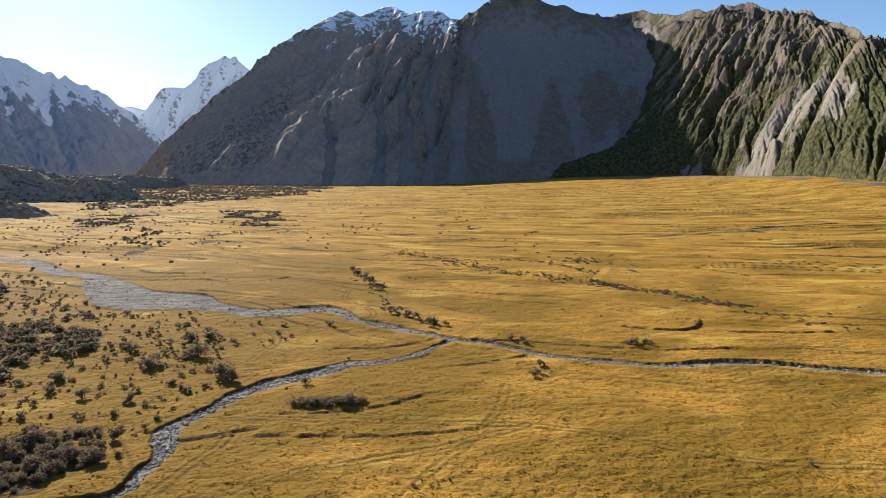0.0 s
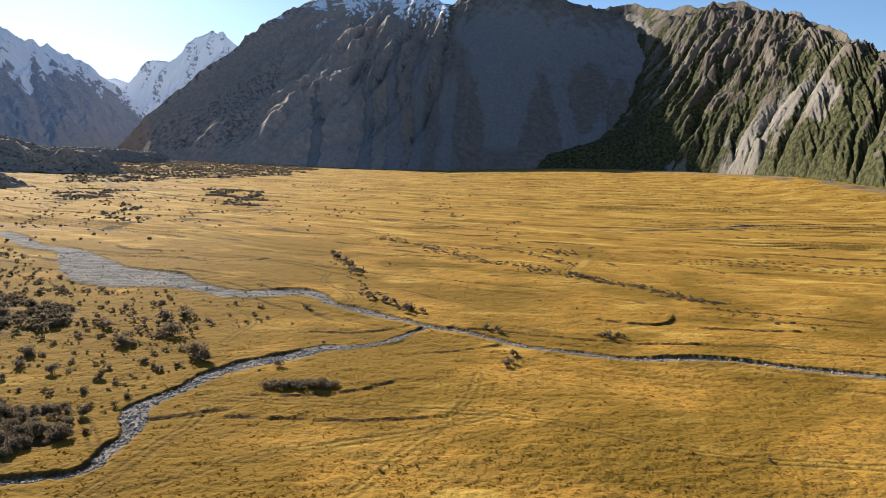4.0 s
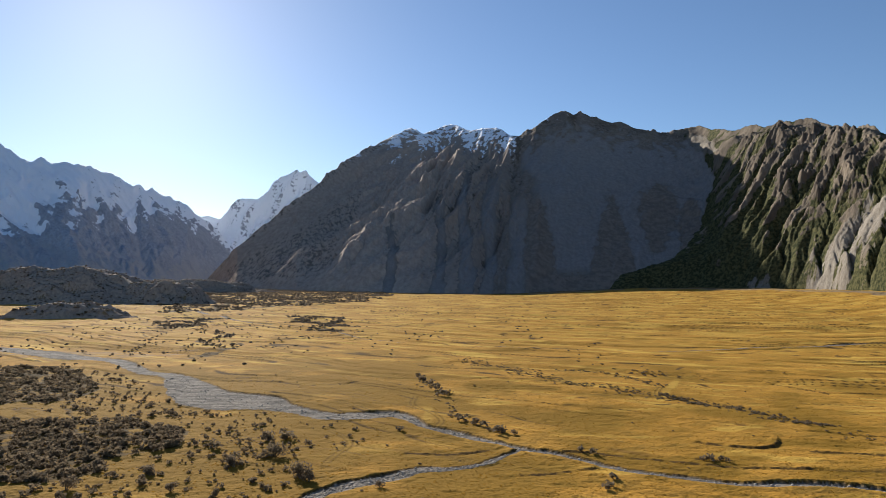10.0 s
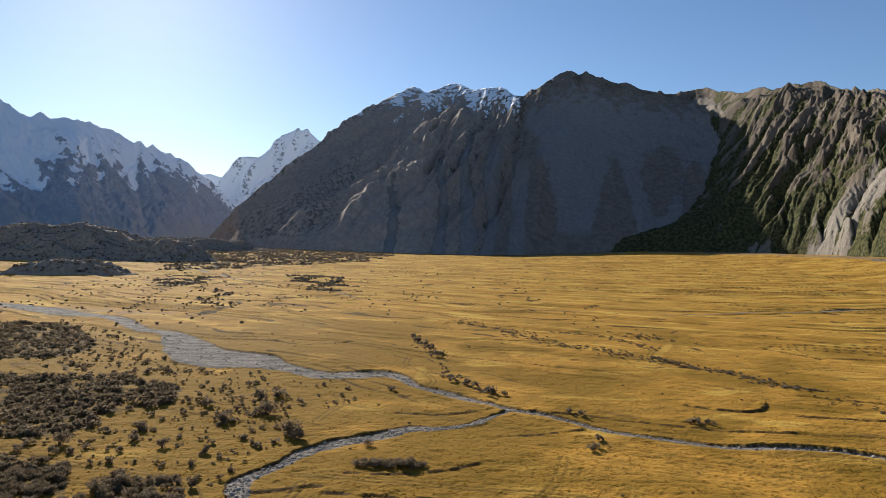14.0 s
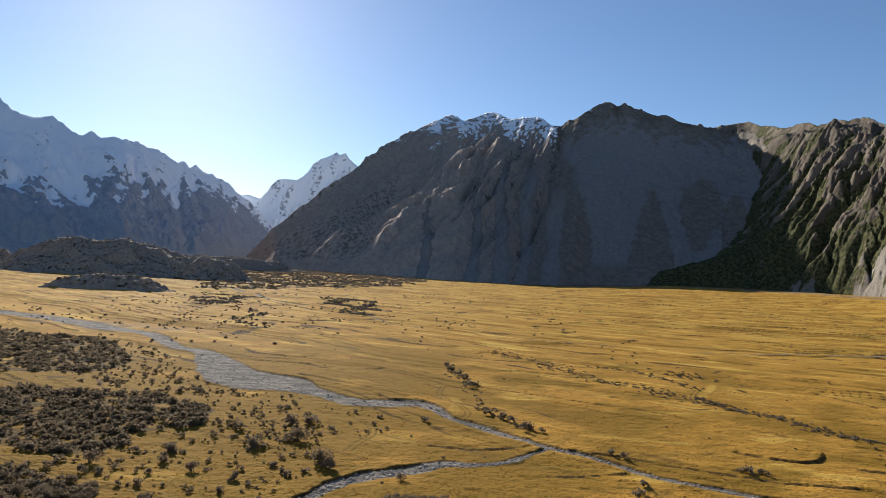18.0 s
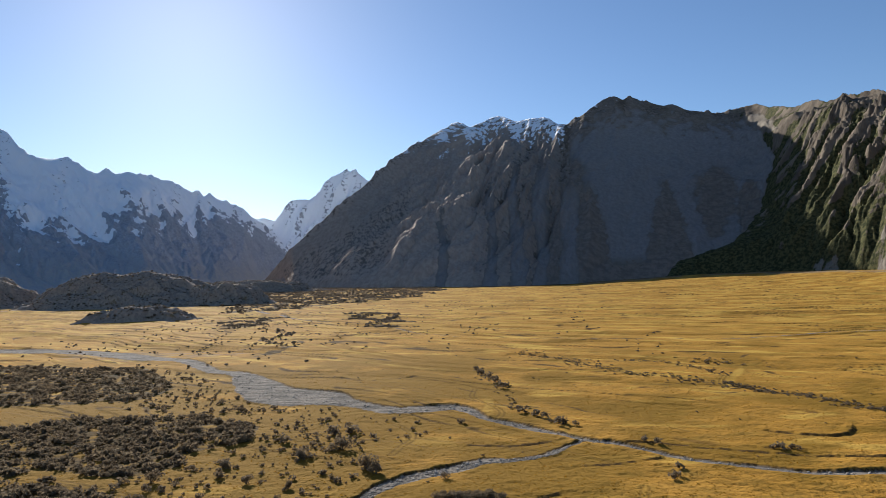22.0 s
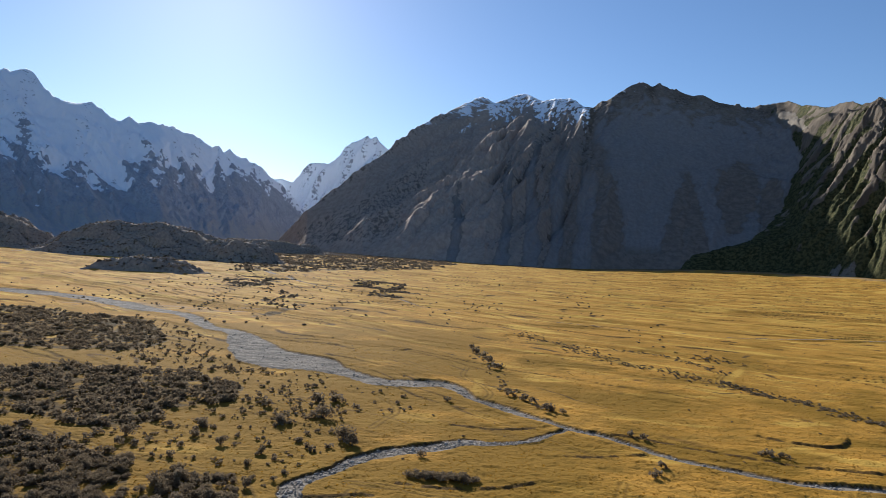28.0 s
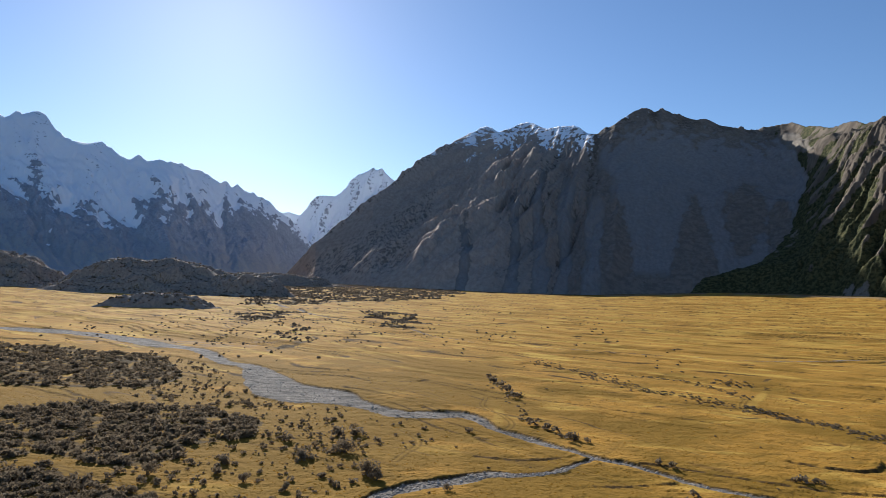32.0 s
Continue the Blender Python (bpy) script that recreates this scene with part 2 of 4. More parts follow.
def see_through(n, colour, share):
    """Let the low sun shine through thin leaves and blades."""
    thin = n.add("BsdfTranslucent", Color=colour)
    both = n.add("MixShader", Fac=share)
    n.tree.links.new(n.out.outputs[0], both.inputs[1])
    n.tree.links.new(thin.outputs[0], both.inputs[2])
    n.tree.links.new(both.outputs[0], n.tree.nodes["Material Output"].inputs["Surface"])


def shrub_material(name, dark, light, thin):
    n = Nodes(name, 0.75)
    obj = n.add("ObjectInfo").outputs["Random"]
    isle = n.tree.nodes.new("ShaderNodeNewGeometry").outputs["Random Per Island"]
    c = n.mix(isle, dark, light)
    c = n.mix(n.math("MULTIPLY", obj, 0.5), c, (0.17, 0.12, 0.06))
    c = n.mix(n.ramp(n.noise(0.8, 3), 0.4, 0.7), c, dark)
    if thin:
        see_through(n, c, thin)
    return n.finish(c)


MAT_GROUND = ground_material()
MAT_MOUNTAIN = mountain_material("mountain_rock", (0.125, 0.098, 0.072), (0.235, 0.187, 0.135), (0.29, 0.268, 0.25), (0.175, 0.145, 0.118), (0.245, 0.198, 0.158), 1.0)
# stone tones paled and blued: distance haze painted into the base colour
MAT_ALPS = mountain_material("hazed_alpine_rock", (0.40, 0.42, 0.46), (0.47, 0.49, 0.53), (0.50, 0.50, 0.50), (0.34, 0.36, 0.39), (0.40, 0.40, 0.38), 1.5)
MAT_MORAINE = mountain_material("scrub_covered_moraine", (0.20, 0.15, 0.085), (0.28, 0.20, 0.10), (0.3, 0.25, 0.15), (0.25, 0.205, 0.165), (0.36, 0.29, 0.225), 5.0)
MAT_SHRUB = shrub_material("grey_brown_thorn_foliage", (0.13, 0.098, 0.064), (0.31, 0.235, 0.15), 0.42)
MAT_SCRUB = shrub_material("dark_evergreen_scrub_foliage", (0.11, 0.088, 0.066), (0.25, 0.195, 0.135), 0.4)
MAT_STEM = shrub_material("grey_thorn_stems", (0.08, 0.065, 0.05), (0.17, 0.14, 0.11), 0.0)


def blade_material():
    """Dry grass blades, which let the low sun shine through."""
    n = Nodes("dry_grass_blades", 0.7)
    isle = n.tree.nodes.new("ShaderNodeNewGeometry").outputs["Random Per Island"]
    c = n.mix(isle, (0.38, 0.195, 0.020), (0.28, 0.150, 0.016))
    c = n.mix(n.ramp(n.noise(0.09, 4), 0.4, 0.7), c, (0.30, 0.175, 0.022))
    see_through(n, c, 0.5)
    return n.finish(c)


def stone_material():
    n = Nodes("river_stones", 0.8)
    isle = n.tree.nodes.new("ShaderNodeNewGeometry").outputs["Random Per Island"]
    return n.finish(n.mix(isle, (0.22, 0.19, 0.155), (0.42, 0.365, 0.30)), n.noise(9.0, 3), 0.4, 0.05)


MAT_BLADE = blade_material()
MAT_STONE = stone_material()

# distance of the mountain foot by bearing
FOOT = [(-20.5, 2750), (-18.5, 2600), (-16, 2300), (-11, 2040), (-5, 1900), (0, 1840), (5, 1860), (10, 1960), (14, 2020), (18, 2040), (21, 2070), (24, 2065), (27, 2010), (30, 1950), (32, 1880), (34, 1770), (37, 1610), (40, 1460), (44, 1290), (52, 1080), (64, 900)]
RISE = [(9, 0), (18, 17), (24, 23), (30, 25), (38, 27), (44, 18), (64, 12), (80, 0)]


# bearing at the foot and at the top, how far up it reaches, its rise and its width in degrees
SPURS = [(-14.5, -4.0, 0.9, 30, 2.2), (-9.0, 3.0, 0.8, 58, 3.6), (-7.2, 3.9, 0.74, 28, 1.2), (-5.5, 4.6, 0.7, 42, 2.0), (-3.6, 5.4, 0.68, 22, 1.0), (-2.0, 6.2, 0.65, 38, 2.2), (2.6, 8.0, 0.62, 34, 2.0), (6.8, 9.4, 0.6, 28, 1.8), (10.0, 11.0, 0.5, 18, 1.4), (25.0, 29.0, 0.9, 36, 1.6), (28.0, 33.0, 0.9, 46, 1.7), (35.5, 40.0, 0.75, 50, 2.2)]
# how far up, and the bearing there, of the gully between the shaded bowl and the sunny wall
CREASE = [(0, 16.5), (0.08, 17.9), (0.12, 20.0), (0.19, 22.2), (0.27, 23.4), (0.38, 24.3), (0.5, 24.7), (0.6, 25.1), (0.7, 25.4), (0.75, 25.0), (0.82, 24.0), (0.9, 23.4), (1.0, 22.5)]


def band(v, a, b, soft):
    return step(a - soft, a + soft, v) * (1 - step(b - soft, b + soft, v))


# ---- the plain: one sheet of ground to the horizon ----
SIDE_STREAM = curve([(-95, 96, 1.5), (-70, 97, 1.5), (-52, 98, 1.5), (-41, 99.5, 1.5), (-36, 100.5, 1.6), (-33.5, 103, 1.7), (-33, 107.5, 1.8), (-31.8, 115, 2.0), (-32.5, 119, 2.6), (-34, 125, 2.8), (-32, 130, 2.6), (-28, 136, 2.3), (-24, 144, 2.9), (-16.5, 150.5, 3.5), (-8.5, 155.5, 3.4), (-1.5, 161.5, 3.3), (6, 163, 2.7), (12.5, 165.5, 2.2), (18.5, 170.5, 1.8), (23.5, 176, 1.5), (27.5, 180, 1.2)], 1.5)
MAIN_STREAM = curve([(-620, 470, 14), (-480, 452, 15), (-343, 433, 10), (-309, 428, 11), (-277, 420, 11), (-240, 403, 11), (-205, 380, 9), (-172, 363, 6), (-141, 325, 5), (-123, 314, 5.5), (-105, 287, 10), (-92, 264, 12), (-79, 252, 15), (-66, 247, 15), (-55, 239.5, 7.5), (-44, 231.5, 5.5), (-33, 223.5, 5.8), (-24, 223.5, 6.5), (-13, 226, 5.5), (-6, 221, 3.6), (0, 208.5, 2.2), (7, 201.5, 3.4), (14.5, 193.5, 2.8), (23, 186, 2.1), (28, 180.5, 2.0), (35, 177, 2.2), (43, 169.5, 2.2), (50, 162, 2.1), (59, 157, 2.1), (67, 153.5, 2.2), (76, 149.5, 2.2), (87, 149, 2.3), (100, 147.5, 2.3), (115, 141, 2.3), (129.5, 135.5, 2.4), (150, 128, 2.5), (185, 117, 2.6)], 1.5)
FAR_STREAM = curve([(-330, 900, 4), (-243, 764, 4), (-175, 652, 3), (-119, 603, 2.5), (-81, 565, 2.5), (-45, 504, 2.5), (0, 460, 2), (32, 454, 2), (56, 446, 2), (93, 435, 2.5), (131, 433, 2.5), (175, 427, 3), (234, 450, 3.5), (293, 464, 4), (400, 490, 5), (560, 520, 6)], 4)
TRACKS = [curve(p, 2) for p in (
    [(-36, 88), (-31, 96), (-29, 101), (-26, 110), (-23, 118), (-22, 125)],
    [(-36, 90), (-27, 96), (-20, 99), (-10, 105), (1, 107.5), (15, 111), (25, 115), (33, 118), (37, 116.6), (42, 114), (50, 108.4), (55.6, 104), (62, 99.7), (70.4, 96.5), (84, 93.5), (95, 91.3), (120, 89)],
    [(-24, 129.5), (-19, 129), (-5, 126.5), (7, 124), (17, 122), (25, 120), (33, 118.5)],
    [(2, 86), (6, 92), (14, 104), (22, 114), (30, 128), (34, 140)],
    [(-105, 148), (-90, 141), (-72, 134), (-58, 131), (-46, 127), (-40, 118), (-36, 110)],
    [(-30, 205), (-24, 196), (-22, 187), (-24, 178), (-26, 168)],
    [(3, 204), (6, 215), (3, 228), (-4, 242), (-3, 262)],
    [(97, 256), (100, 268), (108, 284)],
)]
# low terrace edges left by old channels: height, then points
SCARPS = [(h, curve(p, 3)) for h, p in (
    (0.7, [(-19, 121), (-5, 119), (6, 117.5), (16, 117.5), (25, 118.5)]),
    (0.6, [(-14, 131), (-4, 130), (6, 132), (14, 136)]),
    (1.3, [(83, 187), (88, 183), (97, 181.5), (104, 184.5), (108, 190)]),
    (0.8, [(110, 178), (118, 176), (128, 174), (140, 173)]),
    (0.6, [(-32, 120), (-25, 122), (-18, 124)]),
    (0.6, [(30, 178), (45, 176), (60, 170), (80, 163), (100, 160)]),
    (0.5, [(24, 158), (32, 159), (44, 163)]),
    (0.6, [(-70, 300), (-52, 286), (-30, 292)]),
    (0.7, [(-5, 178), (8, 177), (20, 181)]),
    (2.2, [(383, 845), (415, 866), (449, 887)]),
    (3.0, [(348, 672), (410, 668), (460, 682), (506, 701)]),
    (1.2, [(175, 330), (184, 324)]),
    (1.0, [(166, 300), (172, 285), (177, 271)]),
    (0.8, [(74, 170), (78, 168), (82, 168)]),
    (0.8, [(141, 318), (139, 308), (145, 303)]),
)]
SCRUB_PATCHES = [
    [(-340, 330), (-255, 354), (-213, 340), (-179, 338), (-137, 274), (-137, 251), (-150, 240), (-192, 242), (-250, 262), (-330, 280)],
    [(-200, 190), (-158, 205), (-145, 216), (-112, 214), (-99, 218), (-74, 203), (-69, 182), (-85, 171), (-80, 160), (-91, 149), (-112, 157), (-122, 148), (-190, 160)],
    [(-140, 138), (-110, 141), (-103, 145), (-82, 135), (-71, 132), (-61, 111), (-83, 103), (-140, 108)],
    [(-62, 128), (-47, 129), (-41, 115), (-44, 109), (-51, 109), (-58, 116)],
    [(-60, 114), (-52, 112), (-45, 103), (-58, 101)],
]
FAR_SCRUB = [
    [(-154, 775), (-98, 765), (-70, 590), (-86, 562), (-117, 618)],
    [(-282, 770), (-240, 590), (-222, 560), (-205, 600), (-225, 690)],
    [(-205, 640), (-170, 560), (-149, 467), (-143, 407), (-120, 410), (-150, 520)],
    [(-300, 800), (-250, 910), (-225, 1000), (-160, 1060), (-110, 1200), (-70, 1640), (-110, 1950), (-640, 2300), (-760, 1734), (-440, 1040)],
]


def polar_sheet():
    fine = np.radians(np.arange(-47, 47.01, 0.115))
    coarse = np.radians(np.arange(50, 310.1, 4))
    az = np.concatenate([fine, coarse])
    r = [0.02, 4.0]
    while r[-1] < 9000:
        v = r[-1]
        r.append(v * (1.08 if v < 70 else 1.0034 if v < 300 else 1.004 if v < 800 else 1.0052 if v < 1700 else 1.05))
    r = np.array(r)
    return az, r


def terrain(x, y):
    """Height of the plain at x, y, and what covers it."""
    dist = np.hypot(x, y)
    calm = 1 - step(1500, 2600, dist)
    # old braided channels: shallow terraces, long from side to side
    xs = np.clip(x, 0, 400)
    u, v = 1.2 * x, 0.85 * (y + 0.6 * x - 0.00081 * xs * xs - np.maximum(x - 400, 0) * 0.65)
    wx, wy = u + 22 * fbm(u / 120, v / 90, 2, 3), v + 16 * fbm(u / 150, v / 60, 3, 9)
    t = fbm(wx / 420, wy / 44, 3, 21) * 3.2
    part_up = t - np.floor(t)
    soft = 0.06 + 0.30 * (1 - step(120, 220, dist))
    terrace = (np.floor(t) + step(0.5 - soft, 0.5 + soft, part_up)) / 3.2
    far = step(230, 520, dist)
    h = terrace * (0.8 + 1.7 * far) + 0.5 * fbm(x / 60, y / 45, 3, 2)
    h += 0.16 * (1 - step(400, 650, dist)) * fbm(x / 5.0, y / 3.2, 2, 40) + 0.07 * (1 - step(170, 280, dist)) * fbm(x / 1.7, y / 1.3, 2, 44) + 0.10 * (1 - far) * ridged((x + 3 * perlin(x / 9, y / 9, 47)) / 11, y / 2.6, 2, 46) * (0.4 + 0.6 * step(-0.2, 0.3, perlin(x / 24, y / 15, 48)))
    h *= calm
    bearing = np.degrees(np.arctan2(x, y))
    to_foot = dist / np.interp(bearing, [a for a, _ in FOOT], [b for _, b in FOOT])
    h += np.interp(bearing, [a for a, _ in RISE], [b for _, b in RISE]) * step(0.55, 1.0, to_foot) * (bearing > 0)
    cover = {k: np.zeros(x.shape) for k in ("gravel", "track", "scrub", "bank_shade", "pale", "green")}
    # dark bands paint the shade of terrace faces turned from the sun
    cover["bank_shade"] = 0.85 * band(part_up, 0.45, 0.55, 0.02) * step(140, 230, dist) * (1 - step(1500, 2000, dist)) * step(0.0, 0.3, fbm(u / 75, v / 28, 3, 25))
    # more such edges as thin painted dark threads, without relief
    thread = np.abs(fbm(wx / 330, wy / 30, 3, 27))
    cover["bank_shade"] = np.maximum(cover["bank_shade"], 0.75 * (1 - step(0.010, 0.024, thread)) * step(0.0, 0.25, fbm(u / 60, v / 22, 3, 29)) * step(130, 220, dist) * (1 - step(1500, 2000, dist)))
    cover["pale"] = np.maximum(cover["pale"], 0.5 * band(thread, 0.03, 0.07, 0.01) * step(0.0, 0.25, fbm(u / 60, v / 22, 3, 29)) * step(130, 220, dist))
    for height, line in SCARPS:
        d, _, side = near_line(x, y, line, 9)
        wob = d + 0.5 * perlin(x / 2.5, y / 2.5, 31)
        h += np.where(side > 0, 0.28 * height * (1 - step(1.0, 8.0, wob)) * step(-0.35, 0.15, perlin(x / 5, y / 5, 33)), -0.0) * (d < 9)
        h -= np.where(side <= 0, 0.12 * height * (1 - step(0.2, 5.0, wob)), 0.0) * (d < 9)
        # eroded brown soil and painted shade along the scarp
        cover["bank_shade"] = np.maximum(cover["bank_shade"], (d < 0.45 + 0.3 * height) * 0.85 * step(-0.45, 0.1, perlin(x / 3, y / 3, 36)))
    for line, deep, soft in ((SIDE_STREAM, 0.5, 0.3), (MAIN_STREAM, 0.45, 0.3), (FAR_STREAM, 0.4, 1.2)):
        d, w, side = near_line(x, y, line, 40)
        m = d < 39
        edge = d - w - 0.55 * perlin(x / 3.1, y / 3.1, 61) - 0.3 * perlin(x / 1.1, y / 1.1, 63) - 0.12 * w * perlin(x / 14, y / 14, 65)
        width = np.where(side > 0, soft, soft * 2.4)
        cut = 1 - step(-width, 0.15, edge)
        bars = 0.2 * fbm(x / 7, y / 5, 2, 70) + 0.12 * fbm(x / 1.4, y / 1.2, 2, 72)
        across = np.where(side > 0, d, -d) / np.maximum(w, 0.5)
        bed = -deep * (0.12 + 0.88 * step(-1.0, 0.5, across)) + bars * np.where(w > 5, 1.0, 0.6)
        h = np.where(m, h * (1 - cut) + (bed + 0.3 * h) * cut, h)
        cover["gravel"] = np.where(m, np.maximum(cover["gravel"], 1 - step(-width * 0.9 - 0.25, -width * 0.9 + 0.05, edge)), cover["gravel"])
        # painted shade on the far bank, which faces away from the sun
        cover["bank_shade"] = np.where(m & (side > 0), np.maximum(cover["bank_shade"], step(-width - 0.2, -width + 0.05, edge) * (1 - step(0.0, 0.22, edge))), cover["bank_shade"])
    # a wide pale gravel wash beside the upper main stream
    wash = step(0.05, 0.5, fbm(x / 18, y / 9, 3, 81) + 0.9 - np.hypot((x + 205) / 60, (y - 395) / 26))
    cover["gravel"] = np.maximum(cover["gravel"], 0.35 * wash)
    verge = np.zeros(x.shape)
    for k, (line, worn) in enumerate(zip(TRACKS, (1.0, 0.85, 0.95, 0.6, 0.9, 0.7, 0.8, 0.8))):
        d, _, _ = near_line(x, y, line, 4)
        rut = np.exp(-((np.abs(d) - 0.85) / 0.33) ** 2) * (0.55 + 0.45 * step(-0.3, 0.2, perlin(x / 6, y / 6, 90 + k)))
        h -= 0.07 * worn * rut
        rut *= worn
        cover["track"] = np.maximum(cover["track"], 0.85 * worn * np.exp(-((d - 0.85) / 0.36) ** 2))
        verge = np.maximum(verge, 0.55 * worn * (np.exp(-(d / 0.4) ** 2) + 0.8 * np.exp(-((d - 1.6) / 0.35) ** 2)))
    for line in PATHS:
        d, _, _ = near_line(x, y, line, 8)
        cover["pale"] = np.maximum(cover["pale"], 0.55 * (1 - step(1.0, 2.6, d + 0.6 * perlin(x / 7, y / 7, 99))))
    for poly in SCRUB_PATCHES:
        m = inside(x, y, poly)
        cover["scrub"] = np.maximum(cover["scrub"], m * step(-0.6, 0.0, fbm(x / 7, y / 7, 3, 100)) * 0.85)
    for poly in FAR_SCRUB:
        m = inside(x + 26 * perlin(x / 40, y / 40, 111), y + 40 * perlin(x / 50, y / 50, 112), poly)
        cover["scrub"] = np.maximum(cover["scrub"], 0.9 * m * step(-0.15, 0.25, fbm(x / 30, y / 30, 3, 100) + 0.2 * fbm(x / 8, y / 8, 2, 113)))
    # gravel of the main river and a fringe of scrub along the foot of the mountain
    gap = np.interp(bearing, [a for a, _ in FOOT], [b for _, b in FOOT]) - dist + 45 * fbm(bearing / 3, dist / 900, 3, 118)
    cover["gravel"] = np.maximum(cover["gravel"], 0.7 * band(gap, 60, 170, 20) * step(-0.1, 0.2, fbm(bearing / 4, dist / 700, 3, 119) + 0.5 * step(20, 27, bearing)) * step(-2, 2, bearing) * (bearing < 80))
    cover["scrub"] = np.maximum(cover["scrub"], 0.8 * band(gap, -60, 70, 15) * step(-3, 0, bearing) * (1 - step(24, 30, bearing)))
    # scrub in the lee of old channels across the middle distance
    for line in (ROW_A, ROW_B, ROW_C):
        d, w, _ = near_line(x, y, line, 12)
        cover["scrub"] = np.maximum(cover["scrub"], 0.6 * (1 - step(0.3, 1.0, d / np.maximum(w, 0.1))) * step(-0.1, 0.4, fbm(x / 4, y / 3, 2, 120)))
    cover["pale"] = np.maximum(cover["pale"], 0.8 * step(0.25, 0.6, fbm(u / 70, v / 9, 3, 130)) * step(230, 330, dist) * (1 - step(480, 700, dist)))
    cover["pale"] = np.maximum(cover["pale"], 0.55 * step(0.35, 0.7, fbm(x / 40, y / 12, 3, 134)) * (1 - far))
    cover["pale"] = np.maximum(cover["pale"], 0.55 * step(-0.2, 0.5, fbm(u / 60, v / 22, 3, 136)) * step(380, 700, dist))
    cover["pale"] = np.maximum(cover["pale"], verge)
    cover["green"] = np.maximum(cover["green"], 0.9 * step(0.0, 0.7, fbm(x / 38, y / 30, 3, 140) + 0.25 * (1 - far) + 0.8 * (1 - step(-50, 50, x)) * (1 - far)) * (1 - 0.6 * far))
    return h, cover


ROW_A = curve([(26, 372, 5), (34, 362, 6), (44, 345, 6), (55, 316, 6), (65, 295, 5), (82, 281, 4), (92, 266, 4), (99, 257, 3)], 4)
PATHS = [curve(p, 6) for p in ([(-181, 536), (-139, 460), (-105, 415), (-74, 380), (-46, 371), (-23, 367), (10, 372)], [(95, 252), (109, 278), (127, 310)], [(-8, 268), (0, 250), (2, 232), (1, 212)])]
ROW_C = curve([(74, 334, 4), (90, 328, 4), (100, 316, 4), (108, 287, 4)], 4)
ROW_B = curve([(102, 263, 2), (108, 246, 4), (118, 239, 4), (122, 224, 4), (127, 214, 3), (136, 206, 2)], 4)


def build_ground():
    az, r = polar_sheet()
    R, A = np.meshgrid(r, az, indexing="ij")
    x, y = (R * np.sin(A)).ravel(), (R * np.cos(A)).ravel()
    h, cover = terrain(x, y)
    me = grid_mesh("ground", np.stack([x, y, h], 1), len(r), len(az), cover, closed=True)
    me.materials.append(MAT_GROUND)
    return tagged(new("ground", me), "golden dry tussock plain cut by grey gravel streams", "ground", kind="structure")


# ---- mountains ----
def smooth_at(az, table):
    a = np.array(table, float)
    return np.interp(az, a[:, 0], a[:, 1])


def wear(base, lean_cells, dx, dy, strength, keep, rounds, seed):
    """Running water on a slope given as rows (foot to crest) x columns: cuts branching gullies and leaves ribs between."""
    rng = np.random.default_rng(seed)
    rows, cols = base.shape
    h = base + rng.normal(0, 0.6, base.shape)
    j = np.arange(cols)
    flow = np.ones(base.shape)
    for k in range(rounds):
        h += 0.16 * (base - h)
        to = np.zeros(base.shape, np.int64)
        for i in range(1, rows):
            shift = np.floor(lean_cells[i] + rng.random(cols)).astype(np.int64)
            best, pick = np.full(cols, -1e9), j
            for o in (-2, -1, 0, 1, 2):
                c = np.clip(j - shift + o, 0, cols - 1)
                fall = (h[i] - h[i - 1, c]) / np.hypot(dy[i], o * dx)
                w = fall > best
                best, pick = np.where(w, fall, best), np.where(w, c, pick)
            to[i] = pick
        flow[:] = 1.0
        for i in range(rows - 1, 0, -1):
            flow[i - 1] += np.bincount(to[i], flow[i], cols)
        for i in range(1, rows):
            f = strength[i] * np.sqrt(flow[i]) / dy[i]
            h[i] = (h[i] + f * np.minimum(h[i - 1, to[i]], h[i])) / (1 + f)
        soft = h.copy()
        soft[:, 1:-1] = 0.5 * h[:, 1:-1] + 0.25 * (h[:, 2:] + h[:, :-2])
        steep = step(0.7 * dx, 1.5 * dx, np.abs(soft - h) * 2 + 0.25 * dx)
        h = h + (soft - h) * np.maximum(steep, 0.10)
    return base + (h - base) * keep, np.log(flow)


def blurred(v, n):
    pad = np.pad(v, ((0, 0), (n, n)), mode="edge")
    c = np.cumsum(np.pad(pad, ((0, 0), (1, 0))), axis=1)
    return (c[:, 2 * n + 1:] - c[:, :-2 * n - 1]) / (2 * n + 1)


